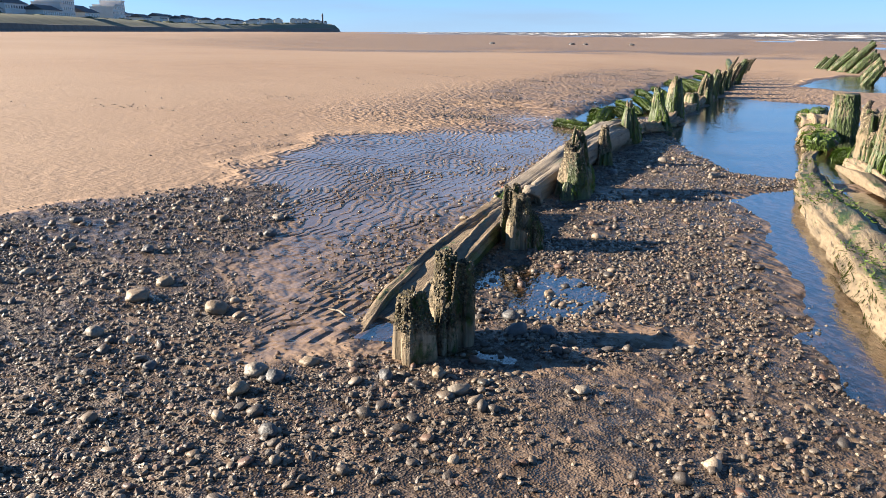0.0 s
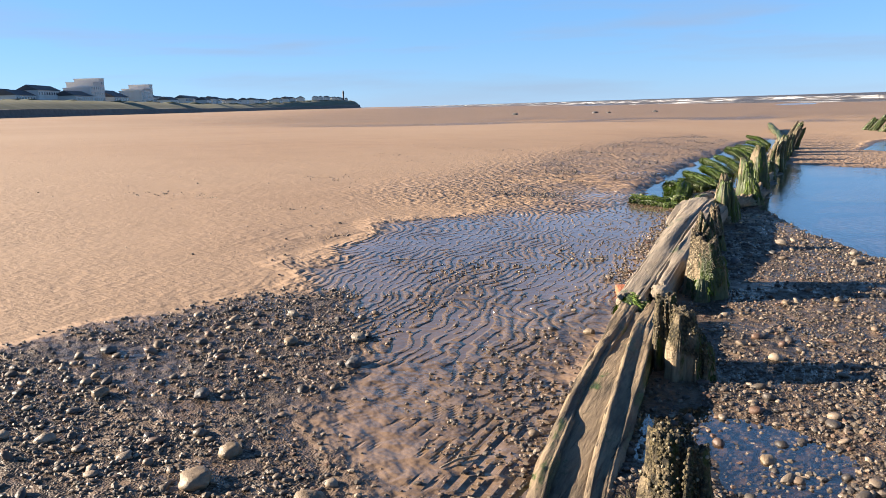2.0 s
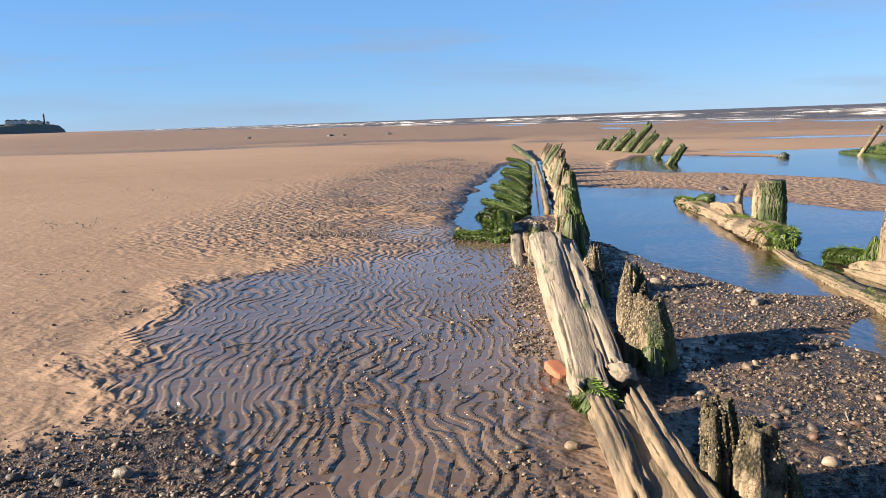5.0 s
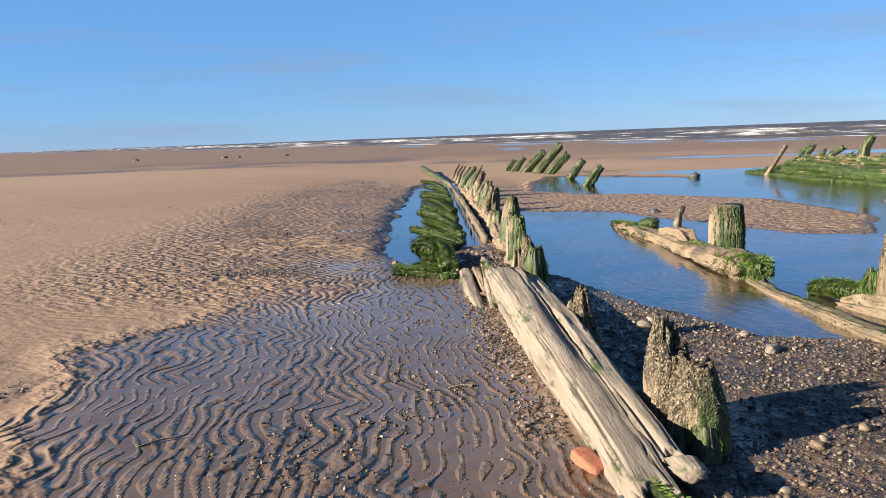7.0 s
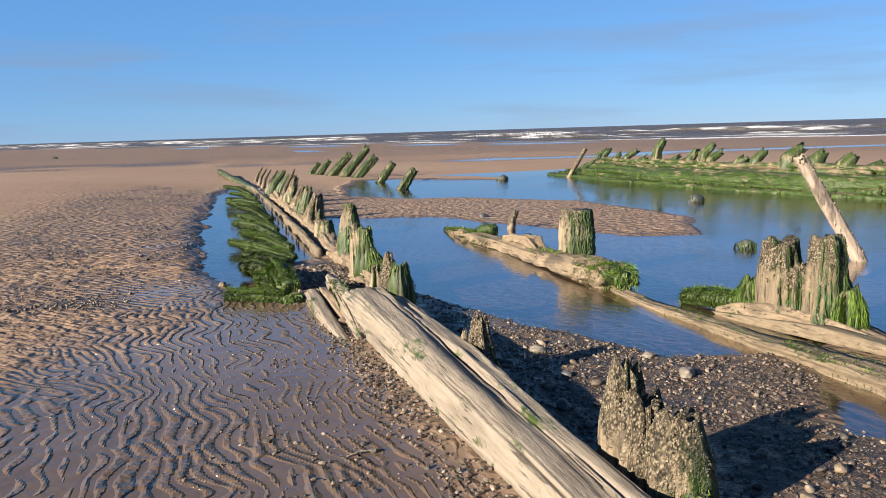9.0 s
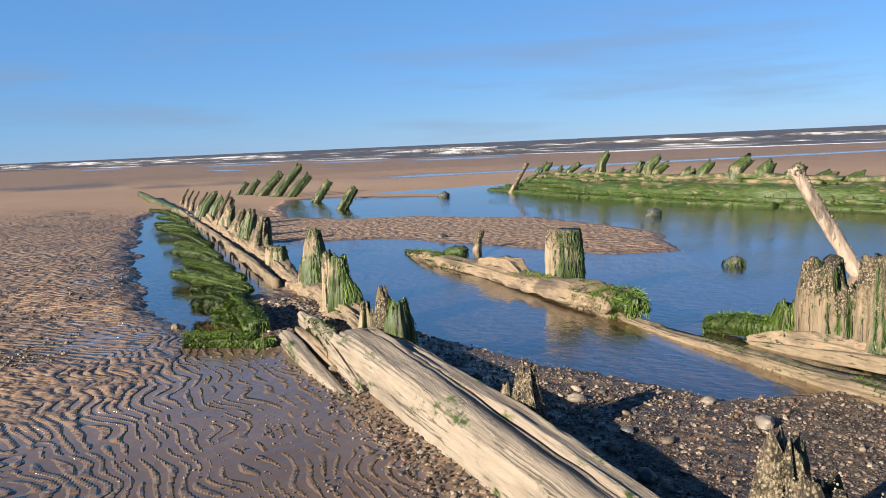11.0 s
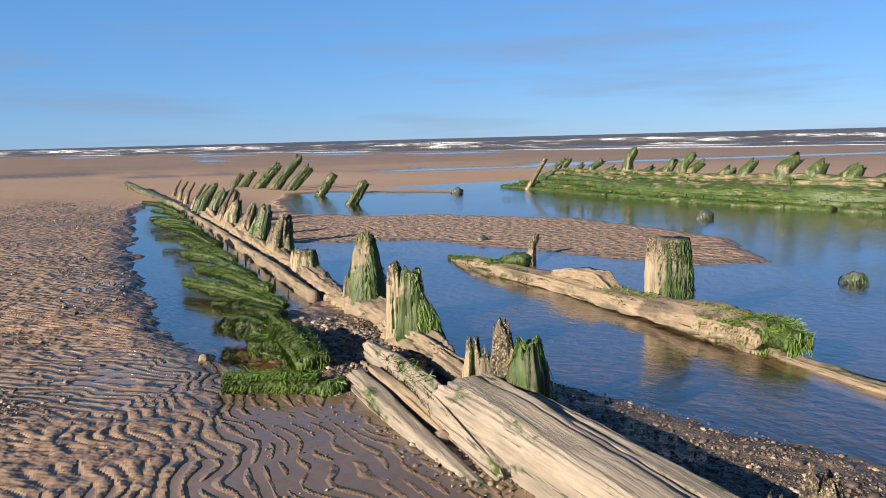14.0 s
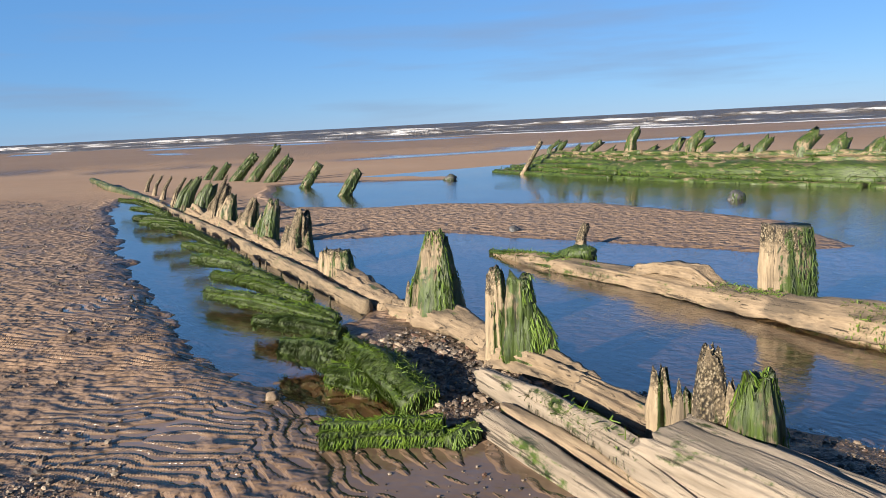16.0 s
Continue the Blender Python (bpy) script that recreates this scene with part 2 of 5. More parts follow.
def wood_material(name, stretch, pale, dark, crust=0.5, green=0.3, side=(0.85, -0.4, 0.1), skirt=0.0, shells=((0.026, 0.02, 0.011), (0.15, 0.115, 0.062), (0.46, 0.385, 0.26)), cracked=1.0):
    """Sea-worn timber. crust: how far barnacles reach down from the top; green: how much weed film clings; cracked: how dark its splits are."""
    s = Shade(name)
    fibre = s.noise(46, 6, 0.72, stretch=tuple(v * (0.5 if v < 0.5 else 1) for v in stretch))
    coarse = s.noise(6, 4, 0.6, stretch=stretch)
    blot = s.noise(5.5, 4)
    color = s.mix(s.ramp(fibre, [(0.32, 0.0), (0.62, 1.0)]), dark, pale)
    color = s.mix(s.ramp(coarse, [(0.36, 0.75 * cracked), (0.47, 0.0)]), color, (0.05, 0.04, 0.028))
    color = s.mix(s.ramp(blot, [(0.52, 0.0), (0.74, 0.45)]), color, tuple(v * 0.62 for v in dark))
    up = s.math("ADD", s.attr("along"), s.math("MULTIPLY_ADD", s.noise(9, 4), 0.7, -0.35))
    cr = s.ramp(s.math("ADD", up, crust - 1.0), [(0.0, 0.0), (0.12, 1.0)])
    spots = s.math("MULTIPLY_ADD", s.cells(75, stretch=(1, 1, 0.8)), -0.45, s.math("MULTIPLY_ADD", s.noise(38, 6, 0.75), 1.0, 0.17))
    cr = s.math("MULTIPLY", cr, s.ramp(s.noise(13, 5), [(0.38, 0.4), (0.54, 1.0)]))
    shell = s.ramp(spots, list(zip((0.34, 0.46, 0.60), shells)))
    color = s.mix(cr, color, shell)
    dot = s.add("ShaderNodeVectorMath")
    dot.operation = "DOT_PRODUCT"
    s.link(s.co.outputs["Normal"], dot.inputs[0])
    dot.inputs[1].default_value = side
    gm = s.math("ADD", s.math("MULTIPLY", dot.outputs["Value"], 0.3), s.noise(7, 5, stretch=tuple(0.4 if v < 0.5 else 1 for v in stretch)))
    gm = s.math("ADD", gm, s.math("MULTIPLY_ADD", s.attr("along"), -skirt, 0.6 * skirt))
    gm = s.math("ADD", gm, s.math("MULTIPLY_ADD", s.noise(26, 5, 0.7), 0.42, -0.21))
    gf = s.ramp(s.math("ADD", gm, green - 1.0), [(0.0, 0.0), (0.09, 1.0)])
    weed = s.mix(s.ramp(s.noise(34, 4, stretch=tuple(0.2 if v < 0.5 else 1 for v in stretch)), [(0.34, 0.0), (0.66, 1.0)]), (0.012, 0.026, 0.003), (0.062, 0.10, 0.012))
    color = s.mix(gf, color, weed)
    crack = s.ramp(s.noise(30, 6, 0.75, stretch=tuple(v * (0.22 if v < 0.5 else 1) for v in stretch)), [(0.33, 1.0), (0.41, 0.0)])
    color = s.mix(s.math("MULTIPLY", crack, 0.85 * cracked), color, (0.022, 0.017, 0.012))
    h = s.math("ADD", s.math("MULTIPLY", fibre, 0.012), s.math("MULTIPLY", coarse, 0.03))
    h = s.math("ADD", h, s.math("MULTIPLY", s.math("MULTIPLY", spots, cr), 0.05))
    h = s.math("SUBTRACT", h, s.math("MULTIPLY", crack, 0.02))
    return s.done(color, s.mix(gf, (0.8, 0.8, 0.8), (0.5, 0.5, 0.5)), s.bump(h, 1.0, 0.9))


def weed_material(name, a, b):
    s = Shade(name)
    n = s.add("ShaderNodeNewGeometry")
    color = s.mix(n.outputs["Random Per Island"], a, b)
    color = s.mix(s.ramp(s.noise(11, 4), [(0.36, 0.65), (0.54, 0.0)]), color, tuple(v * 0.45 for v in a))
    color = s.mix(s.ramp(s.noise(6, 3), [(0.5, 0.0), (0.7, 0.5)]), color, tuple(v * 1.25 for v in b))
    s.p.inputs["Specular IOR Level"].default_value = 0.3
    return s.done(color, 0.6)


def stone_material():
    s = Shade("beach_stone")
    n = s.add("ShaderNodeNewGeometry")
    base = s.ramp(n.outputs["Random Per Island"], [
        (0.0, (0.03, 0.03, 0.032)), (0.22, (0.075, 0.064, 0.053)), (0.38, (0.17, 0.13, 0.09)), (0.5, (0.042, 0.04, 0.039)),
        (0.62, (0.25, 0.20, 0.15)), (0.74, (0.125, 0.066, 0.044)), (0.84, (0.06, 0.055, 0.05)), (0.95, (0.34, 0.285, 0.22))])
    base = s.mix(s.ramp(s.noise(60, 5), [(0.35, 0.0), (0.75, 0.55)]), base, (0.07, 0.06, 0.05))
    base = s.mix(1.0, base, (1.06, 1.0, 0.94), "MULTIPLY")
    return s.done(base, s.ramp(s.noise(9, 2), [(0.35, 0.42), (0.65, 0.7)]), s.bump(s.noise(160, 4), 0.004, 0.6))


def shell_material(name, stops):
    s = Shade(name)
    n = s.add("ShaderNodeNewGeometry")
    color = s.mix(s.math("MULTIPLY", s.noise(150, 3), 0.6), s.ramp(n.outputs["Random Per Island"], stops), (0.05, 0.04, 0.02))
    return s.done(color, 0.75)


SHELL = shell_material("barnacle_shell", [(0.0, (0.04, 0.03, 0.016)), (0.35, (0.13, 0.10, 0.055)), (0.72, (0.22, 0.18, 0.11)), (0.95, (0.42, 0.36, 0.27))])
SHELL_DARK = shell_material("olive_crust", [(0.0, (0.022, 0.018, 0.008)), (0.5, (0.07, 0.056, 0.022)), (0.85, (0.14, 0.115, 0.05)), (0.97, (0.40, 0.34, 0.24))])
SAND = sand_material()
POOL = water_material("pool_water", (0.76, 0.69, 0.58), 0.009, 15, (1.0, 0.45, 1))
STONE = stone_material()
PALE, DARK = (0.35, 0.275, 0.175), (0.20, 0.15, 0.09)
W_POST = wood_material("worn_post_wood", (1, 1, 0.1), PALE, DARK, 0.28, 0.52, skirt=0.15)
W_MOSS = wood_material("mossy_post_wood", (1, 1, 0.12), (0.34, 0.265, 0.17), (0.16, 0.12, 0.075), 0.62, 0.24, shells=((0.016, 0.014, 0.006), (0.065, 0.052, 0.02), (0.21, 0.17, 0.085)))
W_CRUST = wood_material("barnacled_wood", (1, 1, 0.12), (0.32, 0.25, 0.16), (0.16, 0.12, 0.075), 0.72, 0.27)
W_GREEN = wood_material("weedy_wood", (1, 1, 0.12), (0.27, 0.21, 0.13), (0.12, 0.09, 0.055), 0.15, 0.65, (0.25, -0.1, 0.1))
W_BEAM = wood_material("bleached_beam_wood", (1, 0.12, 1), (0.315, 0.265, 0.20), (0.235, 0.19, 0.138), -1.0, 0.26, (-0.5, 0.2, 0.4), cracked=0.5)
W_SILT = wood_material("silted_beam_wood", (1, 0.25, 1), (0.285, 0.215, 0.135), (0.165, 0.12, 0.075), -1.0, 0.47, (0.3, 0.2, -0.2))
W_PELT = wood_material("weed_pelt_wood", (1, 1, 0.5), (0.20, 0.16, 0.09), (0.10, 0.08, 0.045), -1.0, 0.80, (0.2, -0.1, 0.3))
W_HULL = wood_material("hull_wood", (0.6, 0.1, 1), (0.25, 0.19, 0.11), (0.11, 0.083, 0.048), -1.0, 0.60, (-0.4, -0.2, -0.1))
W_POLE = wood_material("pale_pole_wood", (1, 1, 0.3), (0.40, 0.315, 0.24), (0.29, 0.22, 0.16), -1.0, 0.10)
W_TOP = wood_material("hull_top_wood", (0.6, 0.1, 1), (0.27, 0.205, 0.12), (0.13, 0.098, 0.055), -1.0, 0.52, (-0.2, -0.1, 0.0))
W_MIX = wood_material("streaked_post_wood", (1, 1, 0.12), (0.31, 0.24, 0.15), (0.15, 0.11, 0.066), 0.62, 0.43, (0.6, -0.35, 0.0), 0.15)
W_STUMP = wood_material("dark_stump_wood", (1, 1, 0.12), (0.25, 0.19, 0.115), (0.10, 0.076, 0.045), 0.42, 0.53, (0.55, -0.3, 0.0), 0.3)
W_AWASH = wood_material("awash_wood", (1, 0.25, 1), (0.24, 0.185, 0.115), (0.13, 0.097, 0.06), -1.0, 0.41, (0.2, 0.1, 0.2))
WEED = weed_material("bright_green_weed", (0.04, 0.085, 0.008), (0.135, 0.215, 0.022))
WEED_MAT = weed_material("matted_green_weed", (0.022, 0.055, 0.006), (0.075, 0.13, 0.015))
WEED_DARK = weed_material("dark_green_weed", (0.016, 0.036, 0.005), (0.055, 0.095, 0.013))

# ---- the ground: one sheet from the wreck to the horizon ----
SEAWARD, ALONG = (0.857, 0.515), (-0.515, 0.857)
SHORE = 145.0
SHINGLE_W = [(-9, -3), (-6.4, 2.2), (-5.5, 3.6), (-5.4, 4.4), (-5.0, 5.5), (-4.5, 5.9), (-3.95, 5.5), (-3.55, 4.6), (-3.25, 3.8), (-2.75, 3.5), (-2.45, 2.95), (-2.38, 2.5),
             (-2.05, 2.72), (-1.8, 3.0), (-1.2, 3.2), (-0.6, 3.3), (0.1, 2.7), (1.3, 1.0), (3, -3)]
SHINGLE_E = [(-2.0, 12.6), (-1.55, 11.9), (-1.1, 10.2), (-0.7, 9.1), (0.05, 8.85), (0.05, 8.5), (-0.6, 7.7), (-0.3, 6.5), (-0.3, 5.8),
             (-0.05, 5.0), (0.0, 4.3), (-0.9, 4.2), (-1.5, 4.5), (-1.9, 5.2), (-2.1, 8), (-2.1, 12)]
POOL_N = [(-1.95, 12.3), (-1.1, 10.15), (-0.65, 9.05), (0.05, 8.85), (2, 8.9), (9, 7), (14, 10), (12, 14), (9.6, 16.2), (9.3, 22), (8.6, 30.2),
          (5.2, 28.3), (2.4, 31.5), (1.3, 31.5), (0.2, 28), (-0.2, 24.6), (-1.9, 22)]
BANK = [(-2.3, 24.4), (-2.1, 20.0), (0.5, 18.7), (1.6, 16.3), (2.3, 14.7), (3.2, 14.3), (4.3, 16.2), (4.4, 17.8), (4.1, 20.1), (2.4, 22.4), (0.8, 23.1), (0, 24.4)]
POOL_S = [(-0.62, 7.6), (-0.28, 6.6), (-0.3, 5.8), (-0.05, 5.05), (0.05, 4.1), (0.2, 3.4), (0.6, 3.1), (3, 2.2), (9, 3), (9, 8.6), (0.6, 8.6), (0.05, 8.5), (-0.4, 8.1)]
MOAT = [(-2.95, 12.1), (-3.55, 12.5), (-3.9, 14.0), (-4.1, 16.2), (-4.0, 21), (-3.6, 28.0), (-2.9, 31), (-2.1, 30), (-1.9, 20), (-2.15, 15.2), (-2.6, 14.4), (-2.9, 13.4)]
LODGED = [(-2.9, 11.9), (-2.95, 13.0), (-2.8, 13.9), (-2.3, 14.5), (-2.0, 13.5), (-2.2, 12)]
HOLLOW = [(-2.4, 4.0), (-2.0, 3.1), (-1.2, 3.2), (-0.6, 3.3), (0.1, 2.6), (1.3, 0.9), (2.2, 1.6), (0.3, 3.5), (0.0, 4.6), (-0.9, 4.4), (-1.5, 4.7), (-2.0, 5.3)]
GRIT = [(-2.3, 3.0), (-2.75, 3.9), (-2.95, 4.8), (-2.8, 5.8), (-2.6, 7.2), (-2.35, 7.2), (-2.25, 4)]
WASH = [(-2.2, 3.9), (-1.95, 3.0), (-2.3, 2.55), (-2.5, 3.0), (-2.85, 3.5), (-3.4, 4.0), (-3.75, 5.0), (-4.6, 5.9), (-5.0, 6.7), (-5.3, 7.8), (-5.5, 8.7), (-5.2, 10.8), (-4.8, 13.6), (-4.5, 17), (-3.7, 17),
        (-2.6, 11.5), (-2.45, 8)]


def lumps(x, y, heading, length, seed):
    """Short-crested sand ripples: a few wave trains that run nearly the same way."""
    warp = 0.22 * fbm(x * 0.9, y * 0.9, 0, 3, seed) + 0.055 * vnoise(x * 4.2, y * 4.2, 0, seed + 1)
    total = 0
    for turn, stretch, shift in ((-0.16, 1.07, 0.0), (0.13, 0.94, 1.3), (0.02, 1.0, 2.6), (0.30, 1.13, 4.1)):
        a = heading + turn
        total = total + np.sin((x * math.cos(a) + y * math.sin(a) + warp) * 2 * np.pi / (length * stretch) + shift)
    return total / 2.1


def ripple(x, y):
    wx, wy = x + 0.10 * fbm(x * 1.7, y * 1.7, 1, 2, 91), y + 0.10 * fbm(x * 1.7, y * 1.7, 4, 2, 93)
    one, two = lumps(wx, wy, 0.05, 0.084, 11), lumps(wx, wy, 0.95, 0.088, 15)
    k = ss(-0.25, 0.25, 0.9 * fbm(x * 0.55, y * 0.55, 2, 3, 15) + 0.22 * (y - 10.3) - 0.25 * (x + 4.4))
    r = one * (1 - k) + two * k + 0.75 * fbm(x * 8, y * 6, 0, 2, 17)
    return 0.85 * r / np.sqrt(1 + 0.25 * r * r)


def ground_at(x, y):
    """Height, wetness, standing film and shingle cover of the beach."""
    u = x * SEAWARD[0] + y * SEAWARD[1]
    edge = 0.16 * fbm(x * 1.6, y * 1.6, 0, 3, 21) + 0.05 * vnoise(x * 9, y * 9, 0, 25)
    rise = np.logaddexp(0, (-3.3 - x) * 2.2) / 2.2
    land = 0.062 * rise / (1 + rise / 26.0)
    far = ss(10, 60, np.hypot(x, y - 10))
    land = land * (1 - far) + far * np.where(u < 0, 1.75 * (1 - np.exp(np.minimum(u, 0) / 55.0)), 0)
    z = 0.022 + land - 0.0095 * np.clip(u - 18, 0, 150) - 0.05 * np.clip(u - SHORE, 0, 60)
    z = z + 0.012 * fbm(x * 0.6, y * 0.6, 0, 3, 22) + 0.05 * fbm(x * 0.12, y * 0.12, 0, 2, 23) * ss(-5, -9, x)
    loose = 0.9 * fbm(x * 0.45, y * 0.45, 0, 3, 50) * np.maximum(ss(2.4, 1.0, y), ss(1.5, 3.0, x) * ss(9, 7, y))
    sw = inside(x, y, SHINGLE_W) + edge + loose
    se = inside(x, y, SHINGLE_E) + edge * 0.8
    patches = ss(0.26, 0.5, fbm(x * 0.8, y * 0.5, 0, 4, 27)) * ss(-7.5, -4.5, x) * ss(26, 8, y) * ss(-2.2, -2.8, x) * 0.25 * ss(11, 8, y)
    hollow = ss(-0.25, 0.15, inside(x, y, HOLLOW) + edge)
    grit = ss(-0.15, 0.15, inside(x, y, GRIT) + edge)
    gravel = np.maximum.reduce([ss(-0.22, 0.2, sw), ss(-0.15, 0.15, se), patches, 0.3 * grit, 0.7 * ss(-0.2, 0.4, 0.35 - np.hypot((x + 5.0) * 0.55, (y - 12.2) * 1.3) + edge + 0.5 * fbm(x * 2.4, y * 2.4, 8, 3, 54)), ss(-0.15, 0.1, inside(x, y, LODGED) + edge * 0.5), hollow * (0.55 + 0.4 * ss(-0.15, 0.2, fbm(x * 2.1, y * 2.1, 0, 3, 35)))])
    north = ss(0.0, 1.0, 3.4 - np.hypot((x + 5.2) * 1.6, (y - 22) * 0.3)) * ss(-3.6, -4.2, x)
    gravel = np.maximum(gravel, 0.4 * north * ss(-0.1, 0.25, fbm(x * 2.2, y * 2.2, 0, 3, 28)))
    tongue = ss(-0.05, 0.2, 0.30 - np.hypot((x + 0.55) * 0.75, (y - 3.78) * 1.7) + edge)
    gravel = gravel * (1 - 0.85 * tongue)
    z = z + 0.010 * tongue + gravel * 0.012 * fbm(x * 5, y * 5, 0, 3, 24)
    wash = ss(-0.55, 0.5, inside(x, y, WASH) + edge + 0.6 * fbm(x * 1.0, y * 1.0, 3, 4, 48) * ss(4.8, 6.5, y) * ss(-2.9, -3.6, x))
    near = ss(9, 5.5, np.abs(x + 4)) * ss(40, 18, y)
    inner = ss(-6.9, -6.2, x) * ss(17.0, 15.5, y) * ss(1.0, 0.2, x)
    calm = ss(-3.95, -3.25, x + 0.5 * fbm(x * 1.2, y * 1.2, 7, 3, 95)) * ss(5.8, 7.5, y) * wash
    smooth = ss(-0.06, 0.22, fbm(x * 0.9, y * 1.3, 0, 3, 47)) * ss(3.0, 4.0, y) * ss(14, 12.5, y) * ss(0.2, 0.7, wash)
    amp = ((0.0016 + 0.0016 * ss(7, 9, y) + 0.0042 * ss(8.0, 10.5, y) * (0.7 + 0.3 * ss(-6.4, -5.2, x))) * inner * (1 - 0.35 * wash) + (0.0027 + 0.0008 * ss(8.5, 10, y)) * wash) * (1 - 0.95 * calm) * (1 - 0.9 * smooth)
    amp = amp * (1 - 0.9 * gravel) * np.clip(0.75 + 0.85 * fbm(x * 1.1, y * 1.1, 0, 3, 26), 0.12, 1.4)
    pn = np.minimum(inside(x, y, POOL_N), -inside(x, y, BANK)) + edge * 0.8
    ps = inside(x, y, POOL_S) + edge * 0.6 + loose
    mo = inside(x, y, MOAT) + edge * 1.2 + 0.05 * vnoise(x * 7, y * 9, 0, 46)
    bank = ss(-0.2, 0.4, inside(x, y, BANK) + edge)
    amp = np.maximum(amp, 0.008 * bank * ss(24, 20, y))
    amp = np.maximum(amp, 0.009 * tongue)
    puddle = (1 - tongue) * ss(0.05, 0.3, fbm(x * 1.7, y * 1.7, 0, 2, 36)) * hollow
    pool = np.maximum(np.maximum(pn, ps), mo)
    amp = amp * ss(0.35, -0.1, pool)
    r = ripple(x, y) * amp
    level = -1.0 + (0.70 - 0.35 * ss(9.5, 11.5, y)) * wash + 1.0 * hollow + 1.2 * calm + 0.6 * smooth + 0.3 * ss(6.5, 7.5, y) * ss(11, 9.8, y) + 0.55 * vnoise(x * 1.4, y * 1.4, 0, 29)
    film_z = amp * np.clip(level - 0.35, -1, 0.45)
    film = ss(-0.9, 0.5, (film_z - r) / (amp + 1e-5)) * np.maximum(ss(0.2, 0.8, wash + 0.35 * vnoise(x * 2.6, y * 2.6, 0, 49)), puddle) * (1 - 0.75 * gravel * (1 - puddle))
    film = np.maximum(film, (0.46 - 0.22 * ss(9, 11, y) * ss(-3.4, -4.0, x)) * ss(0.25, 0.7, wash + 0.3 * fbm(x * 1.6, y * 1.6, 5, 3, 52)) * (1 - gravel))
    soft = 0.5 * (r + film_z + np.sqrt((r - film_z) ** 2 + (0.9 * amp + 1e-6) ** 2))
    z = z + r + (soft - r) * ss(0.08, 0.25, wash)
    z = z - 0.2 * ss(-0.12, 0.75, np.maximum(pn, mo)) - 0.055 * ss(-0.12, 0.5, ps) - 0.030 * (1 - tongue) * hollow * ss(-0.1, 0.3, fbm(x * 1.7, y * 1.7, 0, 2, 36))
    crest = ss(0.25, 0.95, ripple(x, y)) * (1 - film)
    wet = np.clip(np.maximum.reduce([wash * (1 - (0.05 + 0.22 * ss(8, 10.5, y)) * crest) * (1 - 0.45 * ss(9, 11, y) * ss(-3.5, -4.2, x)), 0.38 * ss(-8.5, -6, x) * ss(9.5, 12, y) * ss(34, 24, y) * ss(0, -1, x), hollow * (1 - 0.3 * tongue), grit, 0.3 * inner * ss(-6, -3.5, x), 0.5 * ss(50, 75, y) * ss(-40, 5, u), 0.95 * ss(-0.35, 0.0, pool), 0.7 * gravel, bank * 0.38, ss(25, 70, u) * 0.45]), 0, 1)
    streak = fbm(u * 0.10, (x * ALONG[0] + y * ALONG[1]) * 0.012, 0, 3, 31)
    flats = ss(0.30, 0.40, streak) * ss(34, 50, u)
    stream = np.abs(y - 50 - 2.5 * vnoise(x * 0.05, 0, 0, 37) - 0.03 * x)
    flats = np.maximum(flats, ss(2.6, 1.6, stream + 1.2 * fbm(x * 0.3, y * 0.4, 0, 3, 38)) * ss(7, 12, x))
    band = ss(0.0, 0.35, fbm(x * 0.15, y * 0.25, 0, 4, 39) + 0.15) * ss(47, 53, y) * ss(78, 64, y) * ss(14, 2, x) * ss(-60, -25, x)
    gravel = np.maximum(gravel, 0.8 * band)
    film = np.maximum(film, flats)
    wet = np.maximum(wet, flats)
    return z, wet, film, gravel


def graded(a, b, step, grow, far):
    """Even steps from a to b, then ever longer ones out to far."""
    core = np.arange(a, b + step, step)
    out, d, s = [], 0.0, step
    while d < far:
        s *= grow
        d += s
        out.append(d)
    return core, np.array(out)


cx, ox = graded(-5.6, -2.4, 0.0128, 1.25, 4200)
cy, oy = graded(4.4, 14.5, 0.0132, 1.25, 4200)
gx = np.concatenate([-8.66 - ox[::-1] * 4, np.arange(-8.6, -6.62, 0.07), np.arange(-6.6, -5.605, 0.02), cx, np.arange(-2.37, 0.6, 0.034), np.arange(0.62, 9.5, 0.11), 9.5 + ox * 6])
gy = np.concatenate([1.07 - oy[::-1] * 3, np.arange(1.1, 4.38, 0.032), cy, np.arange(14.52, 16.5, 0.022), np.arange(16.53, 34, 0.09), 34 + oy * 5])
mx_, my_ = np.meshgrid(gx, gy)
mx_, my_ = mx_.ravel(), my_.ravel()
gz, gwet, gfilm, ggrav = ground_at(mx_, my_)
nx, ny = len(gx), len(gy)
idx = np.arange(nx * ny).reshape(ny, nx)
quads = np.stack([idx[:-1, :-1], idx[:-1, 1:], idx[1:, 1:], idx[1:, :-1]], -1).reshape(-1, 4)
thing("ground", (0, 0, 0), "rippled wet tan beach sand with shingle patches", "beach", kind="structure",
      me=mesh_of("ground", np.stack([mx_, my_, gz], 1), quads, SAND, attrs={"wet": gwet, "film": gfilm, "gravel": ggrav}))


def sheet(name, x0, x1, y0, y1, z, label, material):
    v = [(x0, y0, 0), (x1, y0, 0), (x1, y1, 0), (x0, y1, 0)]
    return thing(name, (0, 0, z), label, "water", kind="structure", me=mesh_of(name, v, [(0, 1, 2, 3)], material, False))


sheet("pool_water", -2.05, 16, 1.5, 32.5, 0.0, "still blue tidal pool with small ripples", POOL)
sheet("moat_water", -4.3, -2.06, 11.2, 32, 0.0, "narrow strip of still tidal water", POOL)


